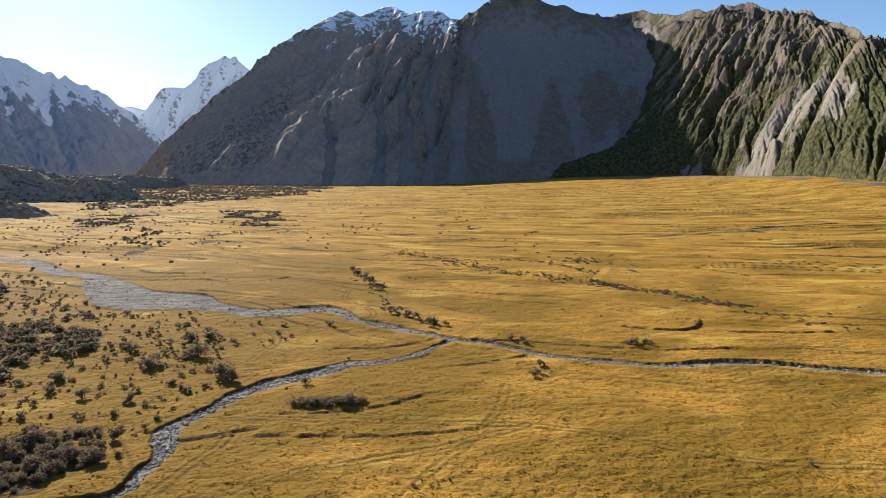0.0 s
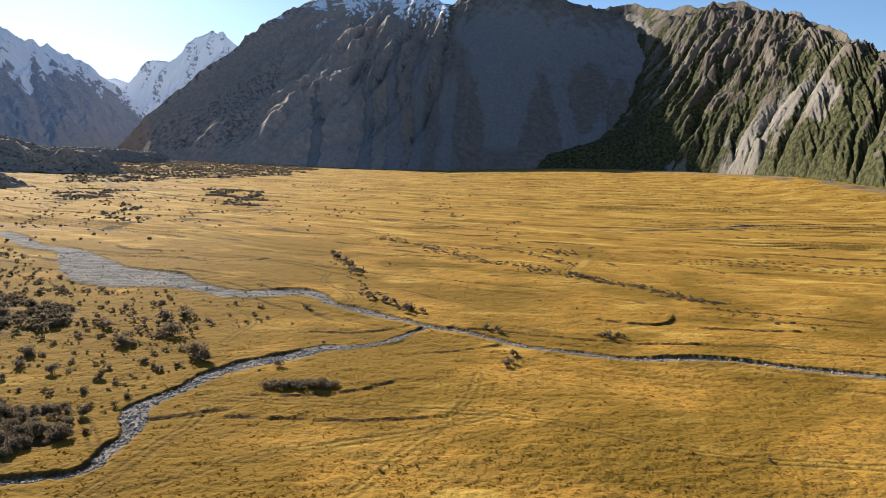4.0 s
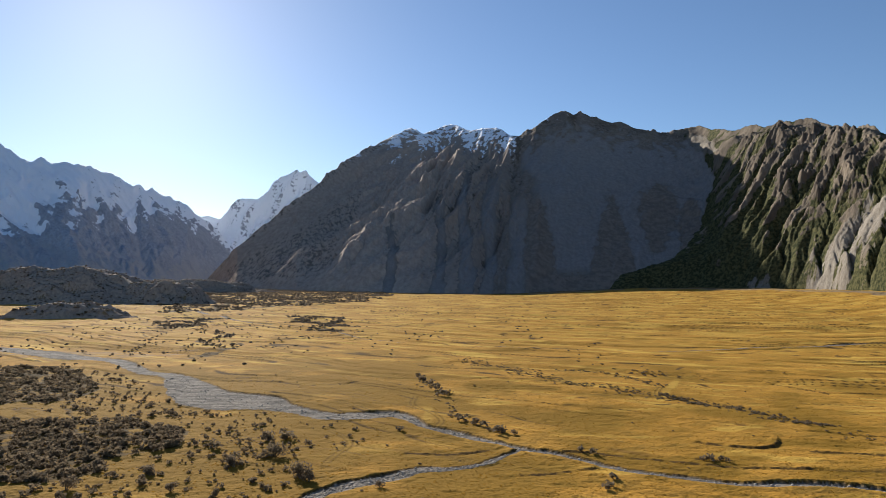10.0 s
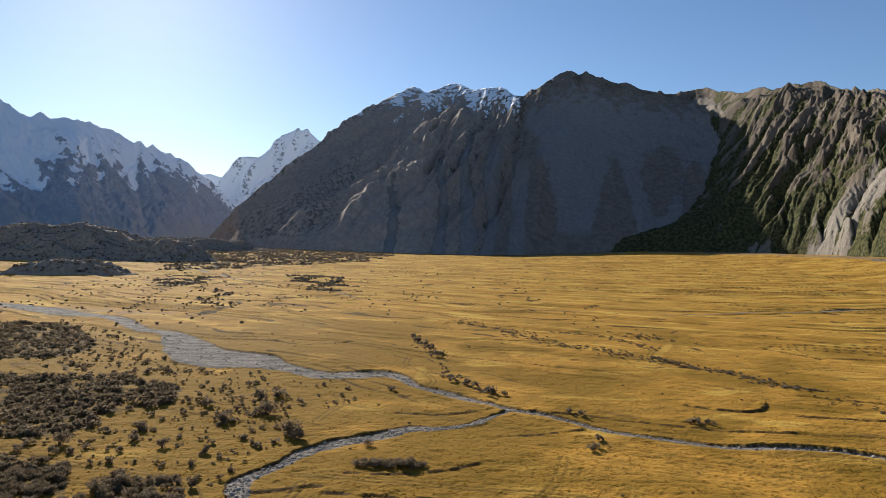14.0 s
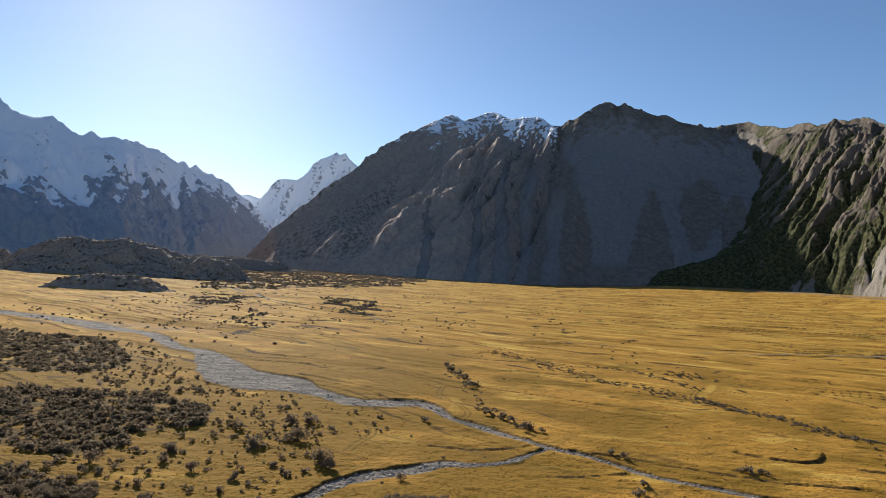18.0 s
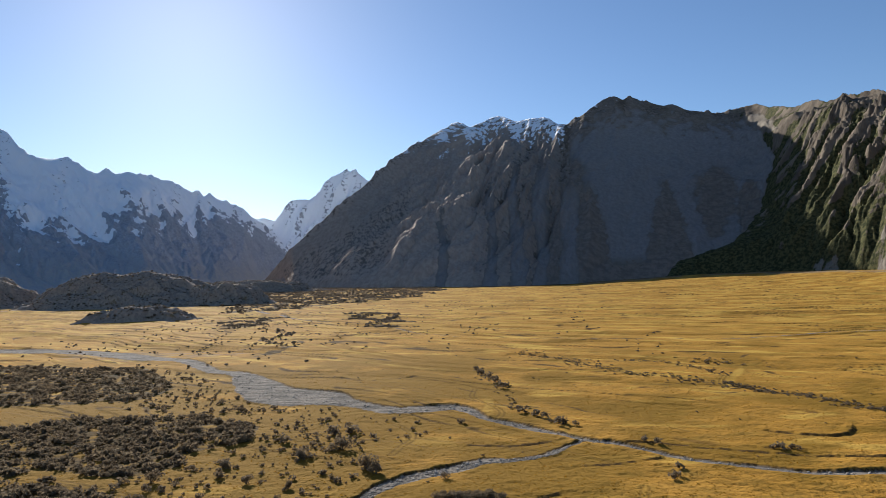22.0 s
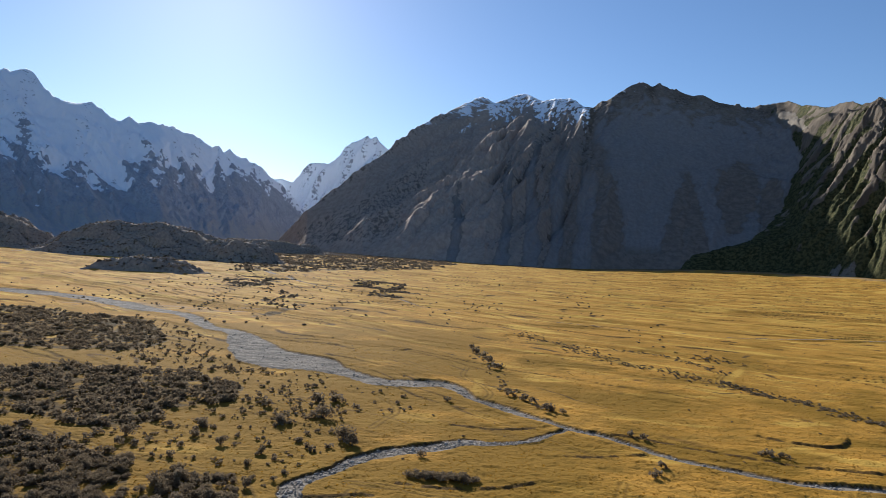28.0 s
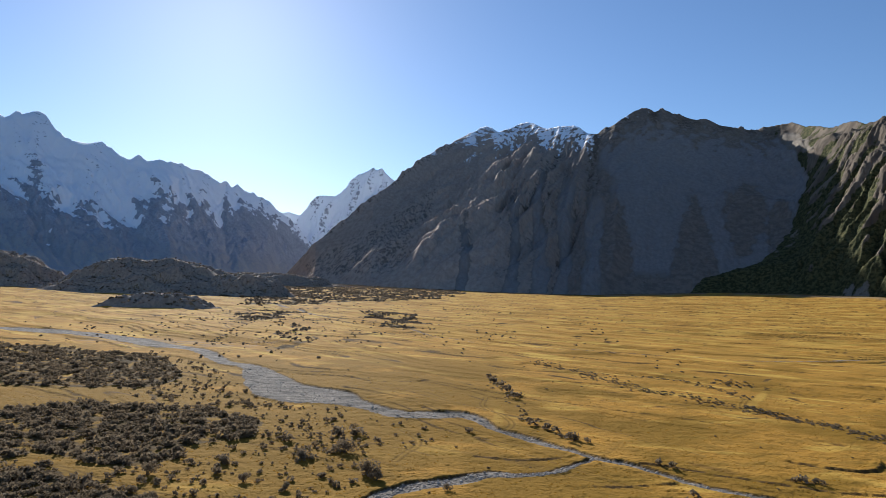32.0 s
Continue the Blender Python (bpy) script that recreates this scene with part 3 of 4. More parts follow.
def mountain(name, az, foot, crest, slope, lean, relief, gully, back, rows, seed, covers, jag=10.0, spurs=(), cutting=0.8, crease=None):
    """A mountain side as seen over the plain: foot distance and crest elevation for each bearing, spurred and worn."""
    az_r = np.radians(az)
    rb, tan_c = smooth_at(az, foot), np.tan(np.radians(smooth_at(az, crest)))
    k = 1 / np.tan(np.radians(smooth_at(az, slope)))
    zc = np.maximum((50 + rb * tan_c) / (1 - k * tan_c), 2.0)
    run = zc * k
    arc = np.concatenate([[0], np.cumsum(np.hypot(np.diff(rb * np.sin(az_r)), np.diff(rb * np.cos(az_r))))])
    crag = 1.0 + fbm(arc / 70, arc * 0 + 0.3, 2, seed + 50, 0.6) + 1.1 * np.abs(fbm(arc / 26, arc * 0 + 5.3, 3, seed + 54, 0.7)) * (0.6 + fbm(arc / 120, arc * 0 + 2.2, 2, seed + 57))
    crag = jag * np.clip(zc / 300, 0, 1) * (crag - 1.3)
    front = int(rows * 0.86)
    s = np.concatenate([np.linspace(-0.04, 1, front), np.linspace(1, 2, rows - front + 1)[1:]])
    S, ARC = np.meshgrid(s, arc, indexing="ij")
    RUN, ZC, RB, AZ = (np.broadcast_to(v, S.shape) for v in (run, zc, rb, az_r))
    LEAN = np.broadcast_to(smooth_at(az, lean), S.shape)
    up = np.clip(S, 0, 1)
    down = np.clip(S - 1, 0, 1)
    height = ZC * (0.80 * up + 0.20 * up * up) * (1 - down ** 1.3)
    height = height + np.broadcast_to(crag, S.shape) * step(0.93, 1.0, up) ** 2 * (1 - down)
    height = np.where(S < 0, -6.0, height)
    radius = RB + RUN * np.minimum(S, 1) + down * smooth_at(az, back)
    side = ARC - up * RUN * LEAN
    warp = 45 * fbm(side / 260, S * RUN / 260, 3, seed + 1)
    q, w = (side + warp) / gully, S * RUN / (gully * 3.2)
    cut = ridged(q, w, 2, seed + 3, 0.5)
    big = ridged(q / 2.7, w / 2.2, 2, seed + 9, 0.5)
    body = np.clip(np.sin(np.pi * np.clip(up, 0, 1)), 0, 1) ** 0.6 * (1 - 0.5 * step(0.92, 1.0, up)) * (1 - down)
    amount = np.broadcast_to(smooth_at(az, relief), S.shape) * np.clip(ZC / 500, 0.1, 1.3)
    height = height + body * amount * (0.45 * (cut - 1.0) + 0.6 * (big - 1.0))
    deg = np.degrees(AZ)
    for low, high, top, rise, width in spurs:
        d = deg - (low + (high - low) * up / top) + 0.35 * fbm(side / 150, S * RUN / 150, 3, seed + 31)
        ridge = np.where(d < 0, np.exp(d / (0.35 * width)), np.exp(-d / width))
        height = height + body * rise * ridge * (1 - step(0.8 * top, 1.1 * top, up))
    power_right = 1.0
    if crease:
        past = deg - smooth_at(up, crease) + 0.3 * fbm(side / 90, S * RUN / 90, 3, seed + 33)
        height = height + step(0.0, 0.10, up) * (1 - step(0.80, 1.0, up)) * (1 - down) * 13 * np.clip(past, 0, 3.5)
        power_right = 1 + 0.5 * step(0.0, 1.5, past)
        crags = 21 * ridged((side + 0.5 * warp) / 66, S * RUN / 150, 4, seed + 60, 0.6) + 6 * ridged(side / 15, S * RUN / 34, 3, seed + 66, 0.6)
        rough = step(0.0, 1.2, past) * body * (1 - step(0.84, 0.98, up)) * (1 - 0.55 * step(34, 38, deg)) * (0.45 + 0.55 * step(0.15, 0.5, up)) * (1 - 0.75 * band(deg - 11.0 * up, 31.0, 34.8, 0.5) * (1 - step(0.58, 0.68, up)))
    height = height + body * amount * (0.34 * fbm(side / 100, S * RUN / 420, 5, seed + 20, 0.55) + 0.22 * ridged(side / 46 + 2 * warp / 45, S * RUN / 210, 3, seed + 24))
    dx = float(np.mean(np.diff(arc)))
    dy = np.maximum(np.gradient(S, axis=0) * RUN, 1.0)
    n = front
    power = np.broadcast_to(smooth_at(az, relief) / 120.0, S.shape) * cutting * 0.55 * power_right * step(0.0, 0.10, up) * (1 - step(0.90, 1.0, up))
    worn, flow = wear(height[:n], LEAN[:n] * dy[:n] / dx, dx, dy[:n], power[:n], 1.0, 16, seed)
    if crease:
        worn = worn + (crags * rough)[:n]
    rib = np.zeros(S.shape)
    rib[:n] = (worn - blurred(worn, 14)) / 8.0
    wet = np.zeros(S.shape)
    wet[:n] = blurred(flow, 2)
    height = height.copy()
    height[:n] = worn
    height = height + body * amount * 0.07 * fbm(side / 11, S * RUN / 11, 3, seed + 21, 0.6)
    height = np.where(S <= 0.0, np.minimum(height, -3), np.maximum(height, -3))
    x, y = radius * np.sin(AZ), radius * np.cos(AZ)
    cover = covers(deg, up, height, rib, wet, side, S * RUN)
    return grid_mesh(name, np.stack([x.ravel(), y.ravel(), height.ravel()], 1), len(s), len(az), {k2: v.ravel() for k2, v in cover.items()})


def front_cover(az, up, z, rib, wet, side, run):
    wob = fbm(side / 130, run / 400, 3, 210)
    fine = fbm(side / 28, run / 60, 4, 211)
    patchy = fbm(side / 45, run / 45, 4, 200)
    snow = band(az, -3.2, 8.9, 0.9) * step(0.74, 0.94, up + 0.12 * patchy - 0.03 * np.clip(rib, -1, 1)) * (0.60 + 0.16 * patchy)
    snow = np.maximum(snow, band(az, -7.0, -2.5, 1.0) * step(0.84, 1.0, up) * (0.36 + 0.1 * patchy))
    snow = np.maximum(snow, band(az, 9, 15, 1.2) * step(0.84, 1.0, up) * (0.30 + 0.14 * patchy))
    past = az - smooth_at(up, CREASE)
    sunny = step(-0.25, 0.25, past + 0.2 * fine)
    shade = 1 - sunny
    # smooth stone slopes in the shaded bowl and chutes between tongues of dark scrub
    scree = band(az + 1.0 * wob, 10.6 - 1.0 * up, 30.0, 0.6) * step(0.04, 0.12, up) * (1 - step(0.80, 0.94, up + 0.12 * fine)) * 0.9
    for c, wd, tall in ((-2.6, 0.3, 0.4), (2.0, 0.3, 0.55), (4.1, 0.4, 0.66), (6.3, 0.45, 0.66), (9.0, 0.55, 0.6)):
        scree = np.maximum(scree, band(az + 0.6 * wob + (0.4 - up) * 0.8, c - wd * (1.6 - up), c + wd * (1.6 - up), 0.3) * (1 - step(tall - 0.25, tall, up)) * 0.85)
    scree = np.maximum(scree, 0.35 * band(az + wob, -17, -8.5 + 6 * up, 1.5) * band(up, 0.05, 0.7, 0.15))

    def patch(c, u, w, h):
        return np.hypot((az - c) / w, (up - u) / h) + 0.26 * fine
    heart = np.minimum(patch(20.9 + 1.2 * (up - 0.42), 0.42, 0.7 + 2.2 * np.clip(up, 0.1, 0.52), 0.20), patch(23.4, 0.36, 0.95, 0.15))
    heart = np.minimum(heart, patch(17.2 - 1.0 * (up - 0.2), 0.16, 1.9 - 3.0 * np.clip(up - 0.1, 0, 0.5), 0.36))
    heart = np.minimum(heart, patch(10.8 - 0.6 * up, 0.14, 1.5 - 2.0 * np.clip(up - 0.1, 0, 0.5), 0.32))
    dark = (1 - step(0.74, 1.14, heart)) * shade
    scree = scree * (1 - dark) * shade
    veg = np.clip(0.78 - 0.28 * step(0.75, 0.98, up) + 0.12 * rib + 0.25 * fine, 0, 1) * shade * (1 - np.clip(scree, 0, 1))
    # where the left of the face is paled by painted haze over dry grass
    hazed_tussock = shade * (1 - step(-4, 9, az - 4 * up + 1.5 * wob))
    veg = np.maximum(np.maximum(veg, dark), 0.85 * hazed_tussock * (1 - 0.35 * step(0.88, 1.0, up)) * (1 - np.clip(scree, 0, 1)))
    # the sunny wall: bush below and in the hollows between bare brown ribs, one broad fan of broken stone
    forest = sunny * np.clip(1.02 - 0.95 * up - 0.30 * rib + 0.25 * step(33, 40, az) + 0.16 * band(az, 21, 31, 2) + 0.3 * wob + 0.2 * fine, 0, 1.2)
    fan = band(az - 11.0 * up + 0.8 * fine, 31.4, 34.6 - 2.6 * up / 0.65, 0.35) * (1 - step(0.60, 0.68, up))
    fan = np.maximum(fan, band(az - 3 * up + 0.5 * fine, 36.6, 38.6, 0.25) * band(up, 0.22, 0.45, 0.03))
    fan = np.maximum(fan, band(az, 27.5, 29.5, 0.4) * (1 - step(0.03, 0.07, up)) * 0.8)
    fan = np.maximum(fan, band(past, 0.0, 1.6, 0.15) * band(up, 0.80, 0.93, 0.02) * 0.8)
    fan = np.maximum(fan, band(az + 0.5 * fine, 32.3, 33.6, 0.3) * band(up, 0.86, 0.97, 0.03) * 0.7)
    fan = fan * sunny * np.clip(0.85 + 0.5 * fbm(side / 12, run / 150, 3, 214), 0, 1)
    forest = forest * (1 - 0.95 * np.clip(fan, 0, 1))
    return {"snow": snow, "scree": np.clip(scree, 0, 1), "veg": np.clip(veg, 0, 1.2), "forest": np.clip(forest, 0, 1), "fan": np.clip(fan, 0, 1), "moss": dark, "hazed_tussock": hazed_tussock}


def alps_cover(az, up, z, rib, wet, side, run):
    line = np.interp(az, [-78, -37, -31, -25, -20, -17], [0.36, 0.38, 0.46, 0.60, 0.74, 0.88]) + 0.10 * fbm(side / 300, run / 700, 3, 220)
    snow = step(-0.06, 0.20, up - line - 0.03 * rib + 0.13 * fbm(side / 80, run / 60, 5, 222, 0.6)) * 0.9 - 0.2 * step(0.2, 1.2, rib)
    scree = 0.6 * step(0.2, -0.6, rib) * (1 - step(0.3, 0.5, up))
    return {"snow": snow, "scree": scree, "veg": np.clip(0.8 - 1.5 * up, 0, 1)}


def peak_cover(az, up, z, rib, wet, side, run):
    return {"snow": np.clip(0.86 - 0.30 * step(0.1, 1.0, rib), 0, 1), "scree": 0 * up, "veg": 0 * up}


def add_mountains():
    az = np.arange(-20.5, 64, 0.07)
    me = mountain("mountain", az,
        foot=FOOT,
        crest=[(-20.5, -1.0), (-18.5, -0.6), (-16.1, 2.3), (-13.8, 4.3), (-11.4, 6.4), (-9.1, 8.3), (-8.2, 9.1), (-7.2, 9.9), (-6.3, 10.6), (-5.2, 11.2), (-4.2, 11.6), (-3.6, 12.1), (-2.7, 12.6), (-2.0, 12.8), (-1.6, 13.2), (-1.0, 13.3), (-0.4, 13.2), (0.1, 12.85), (0.8, 13.0), (1.9, 13.5), (2.7, 13.75), (3.2, 13.7), (4.5, 13.15), (6.6, 13.3), (7.3, 13.2), (8.1, 12.8), (8.9, 12.75), (9.4, 13.15), (10.4, 13.5), (11.5, 14.1), (12.1, 14.5), (12.6, 14.75), (13.1, 14.7), (13.7, 14.4), (14.1, 14.6), (14.7, 14.55), (15.4, 14.2), (17.1, 13.5), (17.8, 13.6), (19.3, 12.95), (20.2, 12.6), (22.8, 12.5), (24.2, 12.8), (25.0, 12.4), (26.7, 12.2), (28.2, 12.4), (29.1, 12.25), (30.2, 12.6), (30.9, 12.35), (32.3, 12.5), (34.4, 11.8), (36.6, 11.4), (37.9, 10.7), (38.9, 10.0), (40.8, 9.2), (42.3, 8.4), (44, 7.6), (50, 7.0), (64, 6)],
        slope=[(-20, 33), (-12, 29.5), (-4, 27.5), (2, 27.2), (5, 28.5), (7, 30), (9, 31.5), (10.4, 33), (13, 34), (15, 33.2), (17, 32), (20, 30.5), (23, 30), (24.5, 31), (26.5, 35), (29, 40), (31, 43), (44, 46), (64, 46)],
        lean=[(-20, 0.35), (-12, 0.65), (0, 0.6), (4, 0.35), (9, 0.08), (20, 0.1), (27, 0.6), (64, 0.8)],
        relief=[(-20, 26), (-12, 34), (-4, 50), (2, 52), (8, 34), (12, 15), (20, 13), (22, 20), (24.5, 45), (30, 52), (64, 52)],
        # unseen back, deepened at bearings 11 to 20 only to shade the bowl
        gully=170.0, back=[(-20, 300), (8, 350), (11, 1300), (20, 1300), (23.5, 300), (64, 300)], rows=190, seed=300, covers=front_cover, jag=13, spurs=SPURS, crease=CREASE)
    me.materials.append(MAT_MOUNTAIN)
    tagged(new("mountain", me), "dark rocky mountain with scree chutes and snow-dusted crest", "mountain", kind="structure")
    az = np.arange(-78, -15.4, 0.09)
    me = mountain("snowy_range", az,
        foot=[(-78, 2500), (-50, 2500), (-38, 2450), (-28, 2700), (-20, 3300), (-15.4, 3900)],
        crest=[(-78, 12.32), (-48, 10.92), (-41.3, 10.82), (-40.6, 11.02), (-39.7, 10.72), (-39.0, 11.12), (-38.5, 11.07), (-37.7, 11.42), (-37.2, 11.02), (-36.5, 10.17), (-35.3, 9.37), (-34.8, 9.52), (-33.4, 9.62), (-32.7, 9.22), (-31.9, 8.72), (-31.2, 8.52), (-30.5, 8.82), (-30.0, 8.57), (-29.2, 8.62), (-28.4, 8.37), (-27.4, 8.47), (-26.4, 8.12), (-25.3, 7.82), (-24.6, 7.27), (-24.2, 6.92), (-23.7, 7.27), (-23.2, 6.92), (-22.8, 7.02), (-22.1, 6.72), (-21.2, 6.22), (-20.6, 6.17), (-20.1, 5.72), (-19.3, 5.07), (-18.2, 4.32), (-17.1, 3.20), (-16.2, 1.90), (-15.4, 0.70)],
        slope=[(-78, 32), (-30, 31), (-16, 30)], lean=[(-78, -0.3), (-16, -0.5)],
        relief=[(-78, 70), (-36, 62), (-22, 50), (-16, 30)],
        gully=260.0, back=[(-78, 500), (-15, 500)], rows=130, seed=330, covers=alps_cover, jag=15, cutting=0.9)
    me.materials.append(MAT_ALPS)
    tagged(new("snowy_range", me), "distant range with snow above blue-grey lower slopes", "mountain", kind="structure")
    az = np.arange(-21.5, -6.4, 0.05)
    me = mountain("snow_peak", az,
        foot=[(-22, 4300), (-6, 4300)],
        crest=[(-21.5, 4.92), (-20.3, 5.07), (-19.2, 5.02), (-18.3, 4.87), (-17.4, 4.82), (-16.9, 5.22), (-16.4, 6.07), (-16.0, 6.47), (-15.2, 6.62), (-14.5, 6.52), (-14.0, 6.82), (-13.5, 7.27), (-13.1, 8.02), (-12.5, 8.52), (-11.8, 8.77), (-11.1, 9.27), (-10.8, 9.07), (-10.3, 9.27), (-10.0, 8.82), (-9.4, 8.32), (-8.9, 8.02), (-8, 6.62), (-6.4, 5.12)],
        slope=[(-22, 52), (-6, 56)], lean=[(-22, 0.8), (-6, 0.8)], relief=[(-22, 70), (-6, 80)],
        gully=150.0, back=[(-22, 200), (-6, 200)], rows=90, seed=360, covers=peak_cover, jag=9)
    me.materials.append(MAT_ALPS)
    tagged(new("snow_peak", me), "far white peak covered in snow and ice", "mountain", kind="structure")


HILL_SCRUB = []


def add_moraines():
    """Low scrub-covered moraine hills at the mouth of the side valley."""
    for name, label, cx, cy, hx, hy, top, turn, seed in (
            ("moraine_hill", "long low moraine hill under dark scrub", -600, 1090, 215, 120, 56, 12, 1),
            ("moraine_hill", "short scrub-covered moraine knoll beside the long hill", -440, 1085, 105, 70, 36, 0, 2),
            ("moraine_hill", "small dark scrub-covered knoll at the edge of the grass", -388, 715, 76, 42, 17, 20, 3),
            ("moraine_hill", "dark scrub-covered hill by the valley mouth", -980, 1180, 170, 110, 62, 0, 4),
            ("moraine_hill", "far low moraine ridge in the valley mouth", -640, 1760, 260, 90, 34, 15, 5)):
        n = 130
        u, v = np.meshgrid(np.linspace(-1.15, 1.15, n), np.linspace(-1.15, 1.15, n), indexing="ij")
        d = np.hypot(u, v) + 0.16 * fbm(u * 3 + seed, v * 3, 3, 400 + seed)
        z = top * (1 - step(0.1, 1.0, d) ** 1.6) * (1 + 0.16 * fbm(u * 4, v * 4, 3, 410 + seed)) + 1.3 * fbm(u * hx / 9, v * hy / 9, 2, 420 + seed) * (1 - step(0.85, 1.0, d)) - 2.0
        a = radians(turn)
        x, y = cx + u * hx * math.cos(a) - v * hy * math.sin(a), cy + u * hx * math.sin(a) + v * hy * math.cos(a)
        veg = 0.75 + 0.3 * fbm(u * 6, v * 6, 3, 430 + seed)
        me = grid_mesh(name, np.stack([x.ravel(), y.ravel(), z.ravel()], 1), n, n, {"veg": veg.ravel(), "snow": 0 * veg.ravel(), "scree": 0 * veg.ravel()})
        me.materials.append(MAT_MORAINE)
        tagged(new(name, me), label, "hill", kind="structure")
        g = np.random.default_rng(440 + seed)
        ok = np.nonzero((z.ravel() > 1.5) & (veg.ravel() > 0.55))[0]
        for k in g.choice(ok, min(len(ok), int(hx * hy / 12)), replace=False):
            HILL_SCRUB.append((x.ravel()[k] + g.uniform(-2, 2), y.ravel()[k] + g.uniform(-1.2, 1.2), g.uniform(1.2, 4.0), g.uniform(0.45, 0.8), z.ravel()[k]))


build_ground()
add_mountains()
add_moraines()

# ---- shrubs ----
def ground_height(x, y):
    x, y = np.atleast_1d(np.asarray(x, float)), np.atleast_1d(np.asarray(y, float))
    return terrain(x, y)[0]


def shrub_geometry(seed, leaves, size, lobes=5, flat=0.75):
    """Leaf tufts of one shrub, about one metre across, standing at the origin: a list of small bent quads."""
    g = np.random.default_rng(seed)
    centres = np.stack([g.uniform(-0.30, 0.30, lobes), g.uniform(-0.30, 0.30, lobes), g.uniform(0.28, 0.58, lobes) * flat], 1)
    rad = g.uniform(0.16, 0.30, lobes)
    pick = g.integers(0, lobes, leaves)
    way = g.normal(size=(leaves, 3))
    way /= np.linalg.norm(way, axis=1)[:, None]
    p = centres[pick] + way * (rad[pick] * g.uniform(0.55, 1.08, leaves))[:, None]
    p[:, 2] = np.maximum(p[:, 2], 0.04)
    a = g.normal(size=(leaves, 3))
    a[:, 2] += 0.6
    a /= np.linalg.norm(a, axis=1)[:, None]
    b = np.cross(a, g.normal(size=(leaves, 3)))
    b /= np.linalg.norm(b, axis=1)[:, None] + 1e-9
    s = (size * g.uniform(0.6, 1.3, leaves))[:, None]
    tip = p + a * s
    verts = np.stack([p - a * s * 0.6, p + b * s * 0.55, tip, p - b * s * 0.55], 1).reshape(-1, 3)
    return verts, np.arange(leaves * 4).reshape(-1, 4), centres


def stem_mesh(seed, centres):
    g = np.random.default_rng(seed)
    verts, faces = [], []
    for c in centres:
        foot = np.array([c[0] * 0.25, c[1] * 0.25, -0.03])
        mid = (foot + c) / 2 + g.normal(size=3) * 0.03
        base = len(verts)
        for p, w in ((foot, 0.030), (mid, 0.020), (c + [0, 0, 0.06], 0.008)):
            for k in range(4):
                verts.append(p + w * np.array([math.cos(k * 1.571), math.sin(k * 1.571), 0]))
        for ring in range(2):
            for k in range(4):
                a, b = base + ring * 4 + k, base + ring * 4 + (k + 1) % 4
                faces.append((a, b, b + 4, a + 4))
    return raw_mesh("branch_clump", np.array(verts), np.array(faces))


def shrub_thing(name, seed, leaves, size, label, lobes=6, flat=0.75):
    thing = new(name)
    verts, quads, centres = shrub_geometry(seed, leaves, size, lobes, flat)
    me = raw_mesh("foliage", verts, quads)
    me.materials.append(MAT_SHRUB)
    foliage = new("foliage", me)
    foliage.parent = thing
    st = stem_mesh(seed + 500, centres)
    st.materials.append(MAT_STEM)
    stems = new("branch_clump", st)
    stems.parent = thing
    return tagged(thing, label, "shrub", "thorn shrubs on the plain")


def scatter(poly, count, g, clump):
    xs, ys = [p[0] for p in poly], [p[1] for p in poly]
    x, y = g.uniform(min(xs), max(xs), count * 4), g.uniform(min(ys), max(ys), count * 4)
    big = 1.0 if clump > 10 else 0.0
    keep = inside(x + big * 26 * perlin(x / 40, y / 40, 111), y + big * 40 * perlin(x / 50, y / 50, 112), poly) & (fbm(x / clump, y / clump, 3, 100) > g.normal(-0.3 + 0.3 * big, 0.25, len(x)))
    return x[keep][:count], y[keep][:count]


def clear_of_streams(x, y):
    ok = np.ones(len(x), bool)
    for line in (SIDE_STREAM, MAIN_STREAM, FAR_STREAM):
        d, w, _ = near_line(x, y, line, 40)
        ok &= d > w + 0.6
    return ok


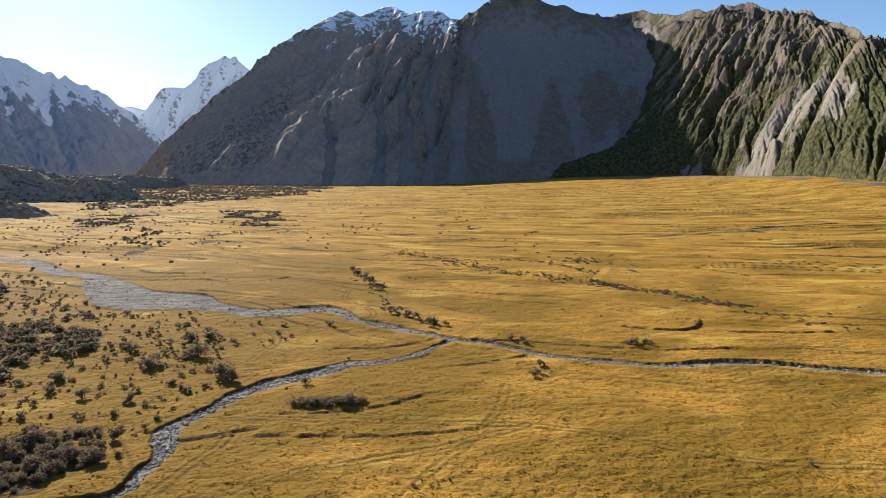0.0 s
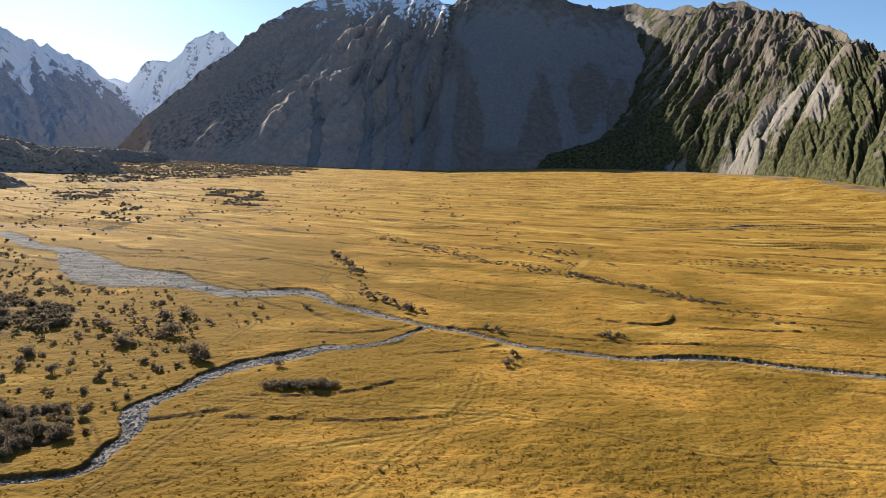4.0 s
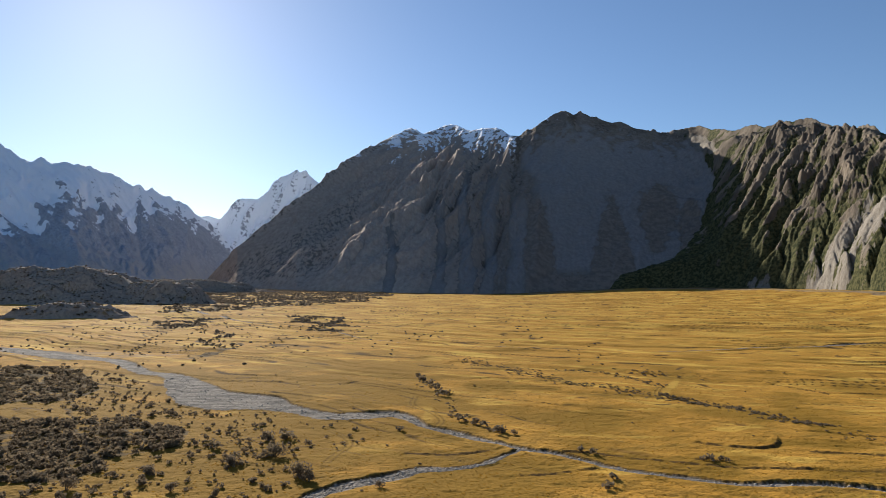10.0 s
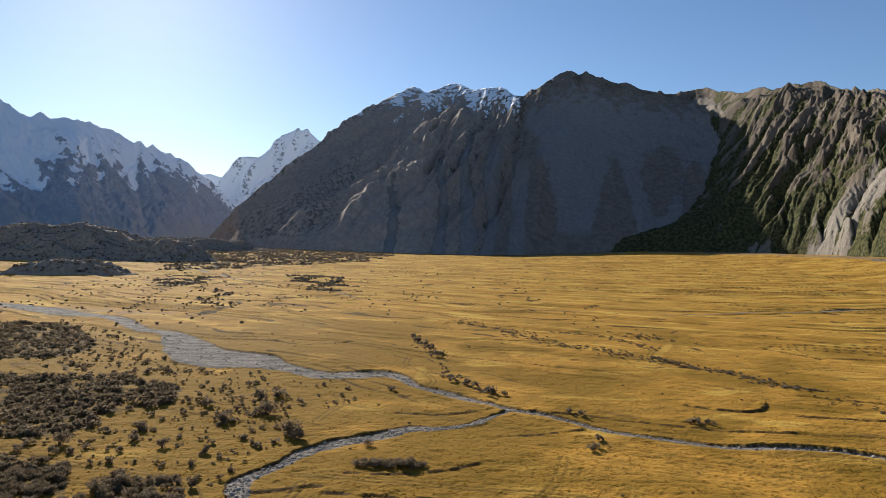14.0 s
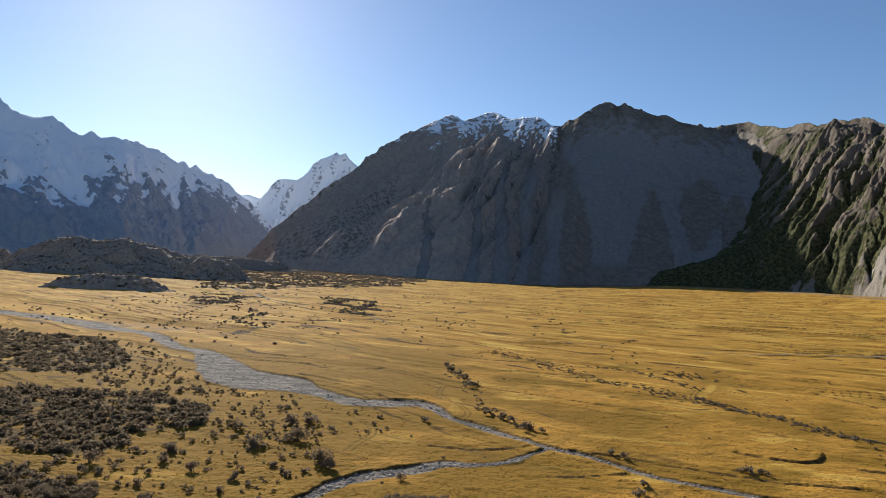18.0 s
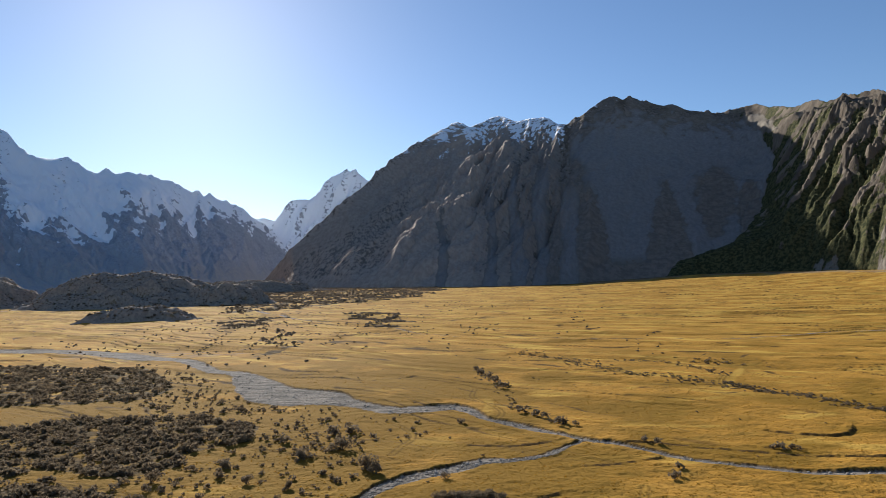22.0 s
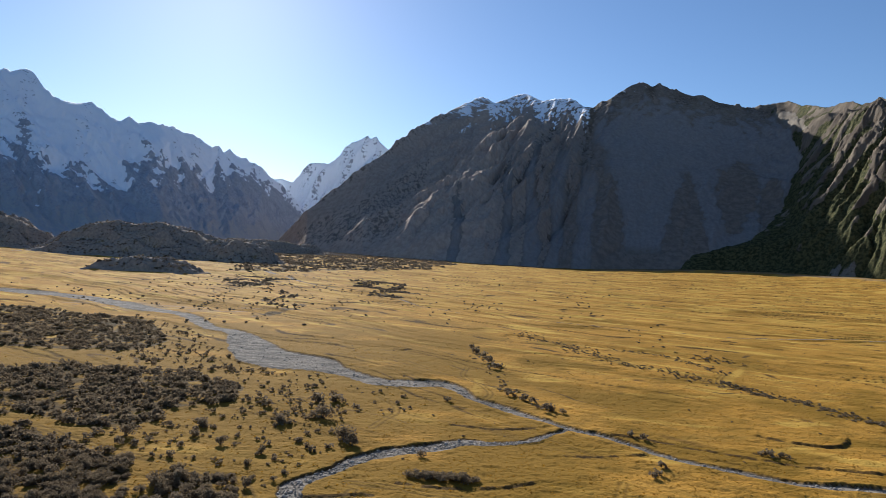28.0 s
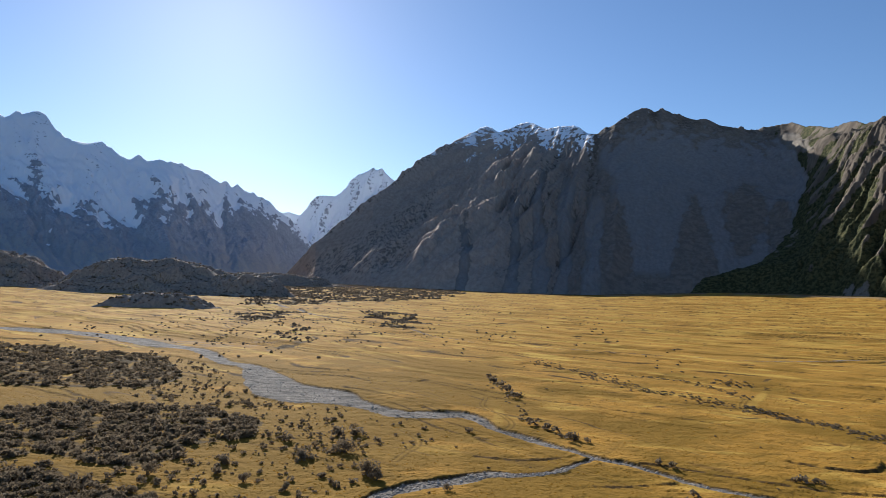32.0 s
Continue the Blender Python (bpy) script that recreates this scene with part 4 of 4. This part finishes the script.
def place_shrubs():
    g = np.random.default_rng(21)
    spots = []      # x, y, width, height ratio
    single = [(-81, 146, 4.2), (-68, 159, 4.5), (-58, 147, 3.2), (-59, 181, 4.6), (-50, 166, 5.4), (-47, 191, 4.4), (-42, 194, 5.0), (-41, 174, 6.0), (-30, 155, 5.4), (-43, 123, 3.0), (-8, 203, 3.0), (-47, 143, 2.6),
        (42, 148, 2.6), (46, 154, 3.0), (44, 150, 2.2), (77, 168, 3.6), (80, 167.5, 2.6), (75, 169, 2.0), (24, 198, 4.4), (28, 196, 2.6), (44, 177, 2.6), (47, 175, 2.8), (-34, 187, 2.8), (-13, 149, 3.4), (-10.5, 148, 2.4), (-43, 173, 3.6),
        (-11.5, 135.5, 3.2), (-9, 135, 3.8), (-6.5, 134.6, 4.0), (-4, 134.4, 4.2), (-1.6, 134.2, 4.4), (0.6, 134, 3.8), (1.8, 134.3, 2.6), (-10.8, 137, 2.2), (-7.8, 135.6, 3.4), (-5.2, 135.4, 3.6), (-2.8, 135.2, 3.6), (-0.4, 134.8, 3.4), (-10.2, 134.6, 2.8),
        (-28, 152, 3.6), (-33, 150, 2.6), (-36, 147, 2.4), (-38, 149, 2.2), (-31, 158, 2.4), (6, 272, 5), (3, 285, 5), (0, 300, 4.6), (-2, 307, 4), (8, 262, 4.6), (10, 265, 3.6), (13, 215, 4), (17, 210, 3.4), (20, 207, 3)]
    spots += [(x, y, w, g.uniform(0.45, 0.55) if -13 < x < 3 and 133 < y < 138 else g.uniform(0.75, 1.0)) for x, y, w in single]
    for poly, count, clump, lo, hi in ((SCRUB_PATCHES[1], 1400, 7, 1.0, 3.4), (SCRUB_PATCHES[2], 900, 7, 1.0, 3.2), (SCRUB_PATCHES[3], 48, 7, 1.4, 4.0), (SCRUB_PATCHES[4], 28, 7, 1.2, 3.4), (SCRUB_PATCHES[0], 1500, 7, 1.4, 3.8)):
        x, y = scatter(poly, count, g, clump)
        spots += [(a, b, w, g.uniform(0.7, 1.0)) for a, b, w in zip(x, y, lo + (hi - lo) * g.random(len(x)) ** 1.4)]
    gap = [(-210, 165), (-122, 152), (-100, 158), (-84, 150), (-78, 134), (-100, 132), (-140, 128), (-205, 135)]
    x, y = scatter(gap, 260, g, 9)
    spots += [(a, b, 1.0 + 2.2 * g.random() ** 1.5, g.uniform(0.7, 1.0)) for a, b in zip(x, y)]
    # loose shrubs on the grass between the thickets and the streams
    loose = [[(-130, 215), (-66, 235), (-40, 200), (-28, 160), (-38, 135), (-70, 133), (-95, 150), (-66, 180), (-75, 205)],
             [(-260, 390), (-150, 320), (-105, 262), (-70, 228), (-110, 218), (-150, 235), (-135, 275), (-180, 340)],
             [(-60, 140), (-36, 138), (-38, 112), (-62, 104), (-64, 130)], [(-60, 240), (-10, 215), (-25, 170), (-60, 185)]]
    for poly, count, lo, hi in zip(loose, (260, 420, 60, 60), (0.7, 0.9, 0.6, 0.6), (2.4, 3.0, 2.0, 2.2)):
        xs, ys = [p[0] for p in poly], [p[1] for p in poly]
        x, y = g.uniform(min(xs), max(xs), count * 4), g.uniform(min(ys), max(ys), count * 4)
        k = np.nonzero(inside(x, y, poly))[0][:count]
        spots += [(x[i], y[i], lo + (hi - lo) * g.random() ** 2, g.uniform(0.6, 1.1)) for i in k]
    # low shrubs along old channels on the far side
    for line, n, hi in ((ROW_A, 300, 1.9), (ROW_B, 260, 2.0), (ROW_C, 90, 2.0), (curve([(-2, 310, 4), (2, 285, 4), (6, 268, 4), (12, 222, 3), (24, 199, 2)], 3), 60, 2.4), (curve([(130, 205, 5), (140, 190, 5), (150, 176, 4)], 3), 26, 1.8), (curve([(112, 330, 7), (126, 322, 7)], 3), 26, 3)):
        i = g.integers(0, len(line), n)
        spots += [(line[k, 0] + g.normal() * line[k, 2] * 0.7, line[k, 1] + g.normal() * line[k, 2] * 0.7, g.uniform(0.6, hi), g.uniform(0.35, 0.7)) for k in i]
    x, y = g.uniform(-190, 190, 400), g.uniform(95, 420, 400)
    spots += [(a, b, g.uniform(0.5, 1.3), 0.6) for a, b in zip(x[:170], y[:170])]
    far = []
    for poly, count, hi in zip(FAR_SCRUB, (600, 260, 420, 9000), (3.6, 3.6, 3.4, 6)):
        x, y = scatter(poly, count, g, 30)
        far += [(a, b, g.uniform(1.5, hi), g.uniform(0.5, 0.8)) for a, b in zip(x, y)]
    for cx, cy, rx, ry, count in ((-190, 560, 60, 110, 420), (-150, 440, 40, 45, 260), (-120, 650, 50, 90, 220), (-260, 700, 40, 120, 260), (-60, 520, 60, 60, 120), (-250, 480, 70, 60, 140)):
        far += [(cx + rx * a, cy + ry * b, g.uniform(0.7, 2.3), g.uniform(0.5, 0.8)) for a, b in g.normal(0, 0.7, (count, 2)) if perlin(np.array([(cx + rx * a) / 16]), np.array([(cy + ry * b) / 34]), 161)[0] > 0.08]
    x, y = g.uniform(-330, 160, 1100), g.uniform(330, 1000, 1100)
    ok = fbm(x / 40, y / 60, 2, 160) + 0.25 * (1 - step(-150, 50, x)) > 0.32
    x, y = x[ok], y[ok]
    far += [(a, b, g.uniform(0.9, 2.6), 0.6) for a, b in zip(x, y)]
    s = np.array(spots)
    s = s[clear_of_streams(s[:, 0], s[:, 1])]
    order = np.argsort(np.hypot(s[:, 0], s[:, 1]) - 12 * s[:, 2])
    s = s[order]
    return s, np.array(far)


def add_shrubs():
    near, far = place_shrubs()
    g = np.random.default_rng(33)
    heights = ground_height(near[:, 0], near[:, 1])
    kinds = [shrub_thing("thorn_shrub", 600 + k, 620, 0.062, label, lobes, flat) for k, (label, lobes, flat) in enumerate((
        ("grey-brown thorn shrub, dense and rounded, on dry grass", 7, 0.85), ("open twiggy grey thorn shrub on dry grass", 5, 0.95), ("low spreading dark thorn shrub on dry grass", 8, 0.6), ("tall narrow dark thorn shrub on dry grass", 6, 1.15)))]
    many = 300
    for i in range(many):
        x, y, w, r = near[i]
        k = g.integers(0, 4)
        m = pose(x, y, heights[i] - 0.05, 0, 0, g.uniform(0, 360)) @ Matrix.Diagonal((w, w, w * r, 1))
        if i < 4:
            kinds[i].matrix_basis = m
        else:
            ob = copy_thing(kinds[k], Matrix())
            ob.matrix_basis = m
    rest = near[many:]
    for name, label, group, z, leaves, size in (("shrub_thicket", "dense thicket of dark grey-brown thorn shrubs", rest, heights[many:], 60, 0.18), ("far_scrub", "dark low scrub covering the far flats and moraine hills", far, np.zeros(len(far)), 16, 0.42)):
        variants = [shrub_geometry(700 + k, leaves, size, 6, 0.8)[0] for k in range(12)]
        if name == "far_scrub":
            hill = np.array(HILL_SCRUB)
            z = np.concatenate([ground_height(group[:, 0], group[:, 1]), hill[:, 4]])
            group = np.vstack([group, hill[:, :4]])
        parts = []
        for (x, y, w, r), h in zip(group, z):
            v = variants[g.integers(0, 12)]
            a = g.uniform(0, 6.283)
            c, s = math.cos(a) * w, math.sin(a) * w
            parts.append(np.stack([x + v[:, 0] * c - v[:, 1] * s, y + v[:, 0] * s + v[:, 1] * c, h - 0.05 + v[:, 2] * w * r], 1))
        verts = np.concatenate(parts)
        me = raw_mesh(name, verts, np.arange(len(verts)).reshape(-1, 4))
        me.materials.append(MAT_SCRUB if name == "far_scrub" else MAT_SHRUB)
        tagged(new(name, me), label, "shrubs", kind="stuff")


add_shrubs()


def add_tussocks():
    """Tufts of dry grass over the nearer plain."""
    g = np.random.default_rng(51)
    n = 18000
    az = np.radians(g.uniform(-44, 44, n))
    r = 84 + 230 * g.random(n) ** 1.7
    x, y = r * np.sin(az), r * np.cos(az)
    keep = clear_of_streams(x, y) & (fbm(x / 6, y / 4, 3, 150) > -0.25)
    x, y = x[keep], y[keep]
    z = ground_height(x, y)
    n = len(x)
    wide, tall, a = g.uniform(0.12, 0.30, n), g.uniform(0.06, 0.15, n), g.uniform(0, 6.283, n)
    quads = []
    for turn in (0.0, 1.8):
        ca, sa = np.cos(a + turn) * wide, np.sin(a + turn) * wide
        lx, ly = g.normal(0, 0.16, n), g.normal(0, 0.16, n)
        quads.append(np.stack([np.stack([x - ca * 0.5, y - sa * 0.5, z - 0.05], 1), np.stack([x + ca * 0.5, y + sa * 0.5, z - 0.05], 1),
                               np.stack([x + ca + lx, y + sa + ly, z + tall * 0.8], 1), np.stack([x - ca + lx, y - sa + ly, z + tall], 1)], 1))
    verts = np.concatenate(quads).reshape(-1, 3)
    me = raw_mesh("grass_tussocks", verts, np.arange(len(verts)).reshape(-1, 4))
    me.materials.append(MAT_BLADE)
    tagged(new("grass_tussocks", me), "tufts of dry golden tussock grass", "grass", kind="stuff")


def add_stones():
    """Boulders and cobbles on the stream beds."""
    g = np.random.default_rng(61)
    octa = np.array([(1, 0, 0), (0, 1, 0), (-1, 0, 0), (0, -1, 0), (0, 0, 0.8), (0, 0, -0.6)])
    tri = np.array([(0, 1, 4), (1, 2, 4), (2, 3, 4), (3, 0, 4), (1, 0, 5), (2, 1, 5), (3, 2, 5), (0, 3, 5)])
    pts = []
    for line, n in ((SIDE_STREAM, 3000), (MAIN_STREAM, 3600)):
        i = g.integers(0, len(line) - 1, n)
        t = g.random(n)[:, None]
        p = line[i] * (1 - t) + line[i + 1] * t
        pts.append(p[:, :2] + g.uniform(-1, 1, (n, 2)) * (p[:, 2:3] * 0.85))
    p = np.vstack(pts)
    p = p[np.hypot(p[:, 0], p[:, 1]) < 330]
    z, cover = terrain(p[:, 0], p[:, 1])
    ok = cover["gravel"] > 0.6
    p, z = p[ok], z[ok]
    n = len(p)
    size = 0.10 + 0.42 * g.random(n) ** 3
    v = octa[None] * size[:, None, None] * g.uniform(0.6, 1.3, (n, 6, 3))
    a = g.uniform(0, 6.283, n)
    c, s = np.cos(a)[:, None], np.sin(a)[:, None]
    verts = np.stack([p[:, :1] + v[..., 0] * c - v[..., 1] * s, p[:, 1:2] + v[..., 0] * s + v[..., 1] * c, z[:, None] + v[..., 2] * 0.8 + 0.05], -1)
    faces = (tri[None] + (np.arange(n) * 6)[:, None, None]).reshape(-1, 3)
    me = raw_mesh("river_stones", verts.reshape(-1, 3), faces)
    me.materials.append(MAT_STONE)
    tagged(new("river_stones", me), "grey boulders and cobbles on the stream beds", "stones", kind="stuff")


def add_boulders():
    """Pale boulders lying on the stream beds, each a thing of its own."""
    g = np.random.default_rng(71)
    base = bmesh.new()
    bmesh.ops.create_icosphere(base, subdivisions=2, radius=1.0)
    co = np.array([v.co[:] for v in base.verts])
    faces = np.array([[v.index for v in f.verts] for f in base.faces])
    base.free()
    kinds = []
    for k in range(5):
        bump = 1 + 0.22 * fbm(co[:, 0] * 1.3 + 9 * k, co[:, 1] * 1.3 + co[:, 2], 3, 500 + k)
        me = raw_mesh("boulder", co * bump[:, None] * (1.0, 0.8, 0.6), faces)
        me.materials.append(MAT_STONE)
        kinds.append(me)
    spots = []
    for line, n in ((SIDE_STREAM, 45), (MAIN_STREAM, 75)):
        for _ in range(n):
            p = line[g.integers(0, len(line))]
            x, y = p[0] + g.uniform(-0.6, 0.6) * p[2], p[1] + g.uniform(-0.6, 0.6) * p[2]
            if np.hypot(x, y) < 260:
                spots.append((x, y))
    z, cover = terrain(*np.array(spots).T)
    for (x, y), h, gravel in zip(spots, z, cover["gravel"]):
        if gravel > 0.6:
            r = g.uniform(0.3, 0.62)
            ob = new("boulder", kinds[g.integers(0, 5)])
            ob.matrix_basis = pose(x, y, h + 0.22 * r, 0, 0, g.uniform(0, 360)) @ Matrix.Diagonal((r, r, r, 1))
            tagged(ob, "pale grey rounded boulder on the gravel stream bed", "boulder", "boulders in the streams")


add_tussocks()
add_stones()
add_boulders()
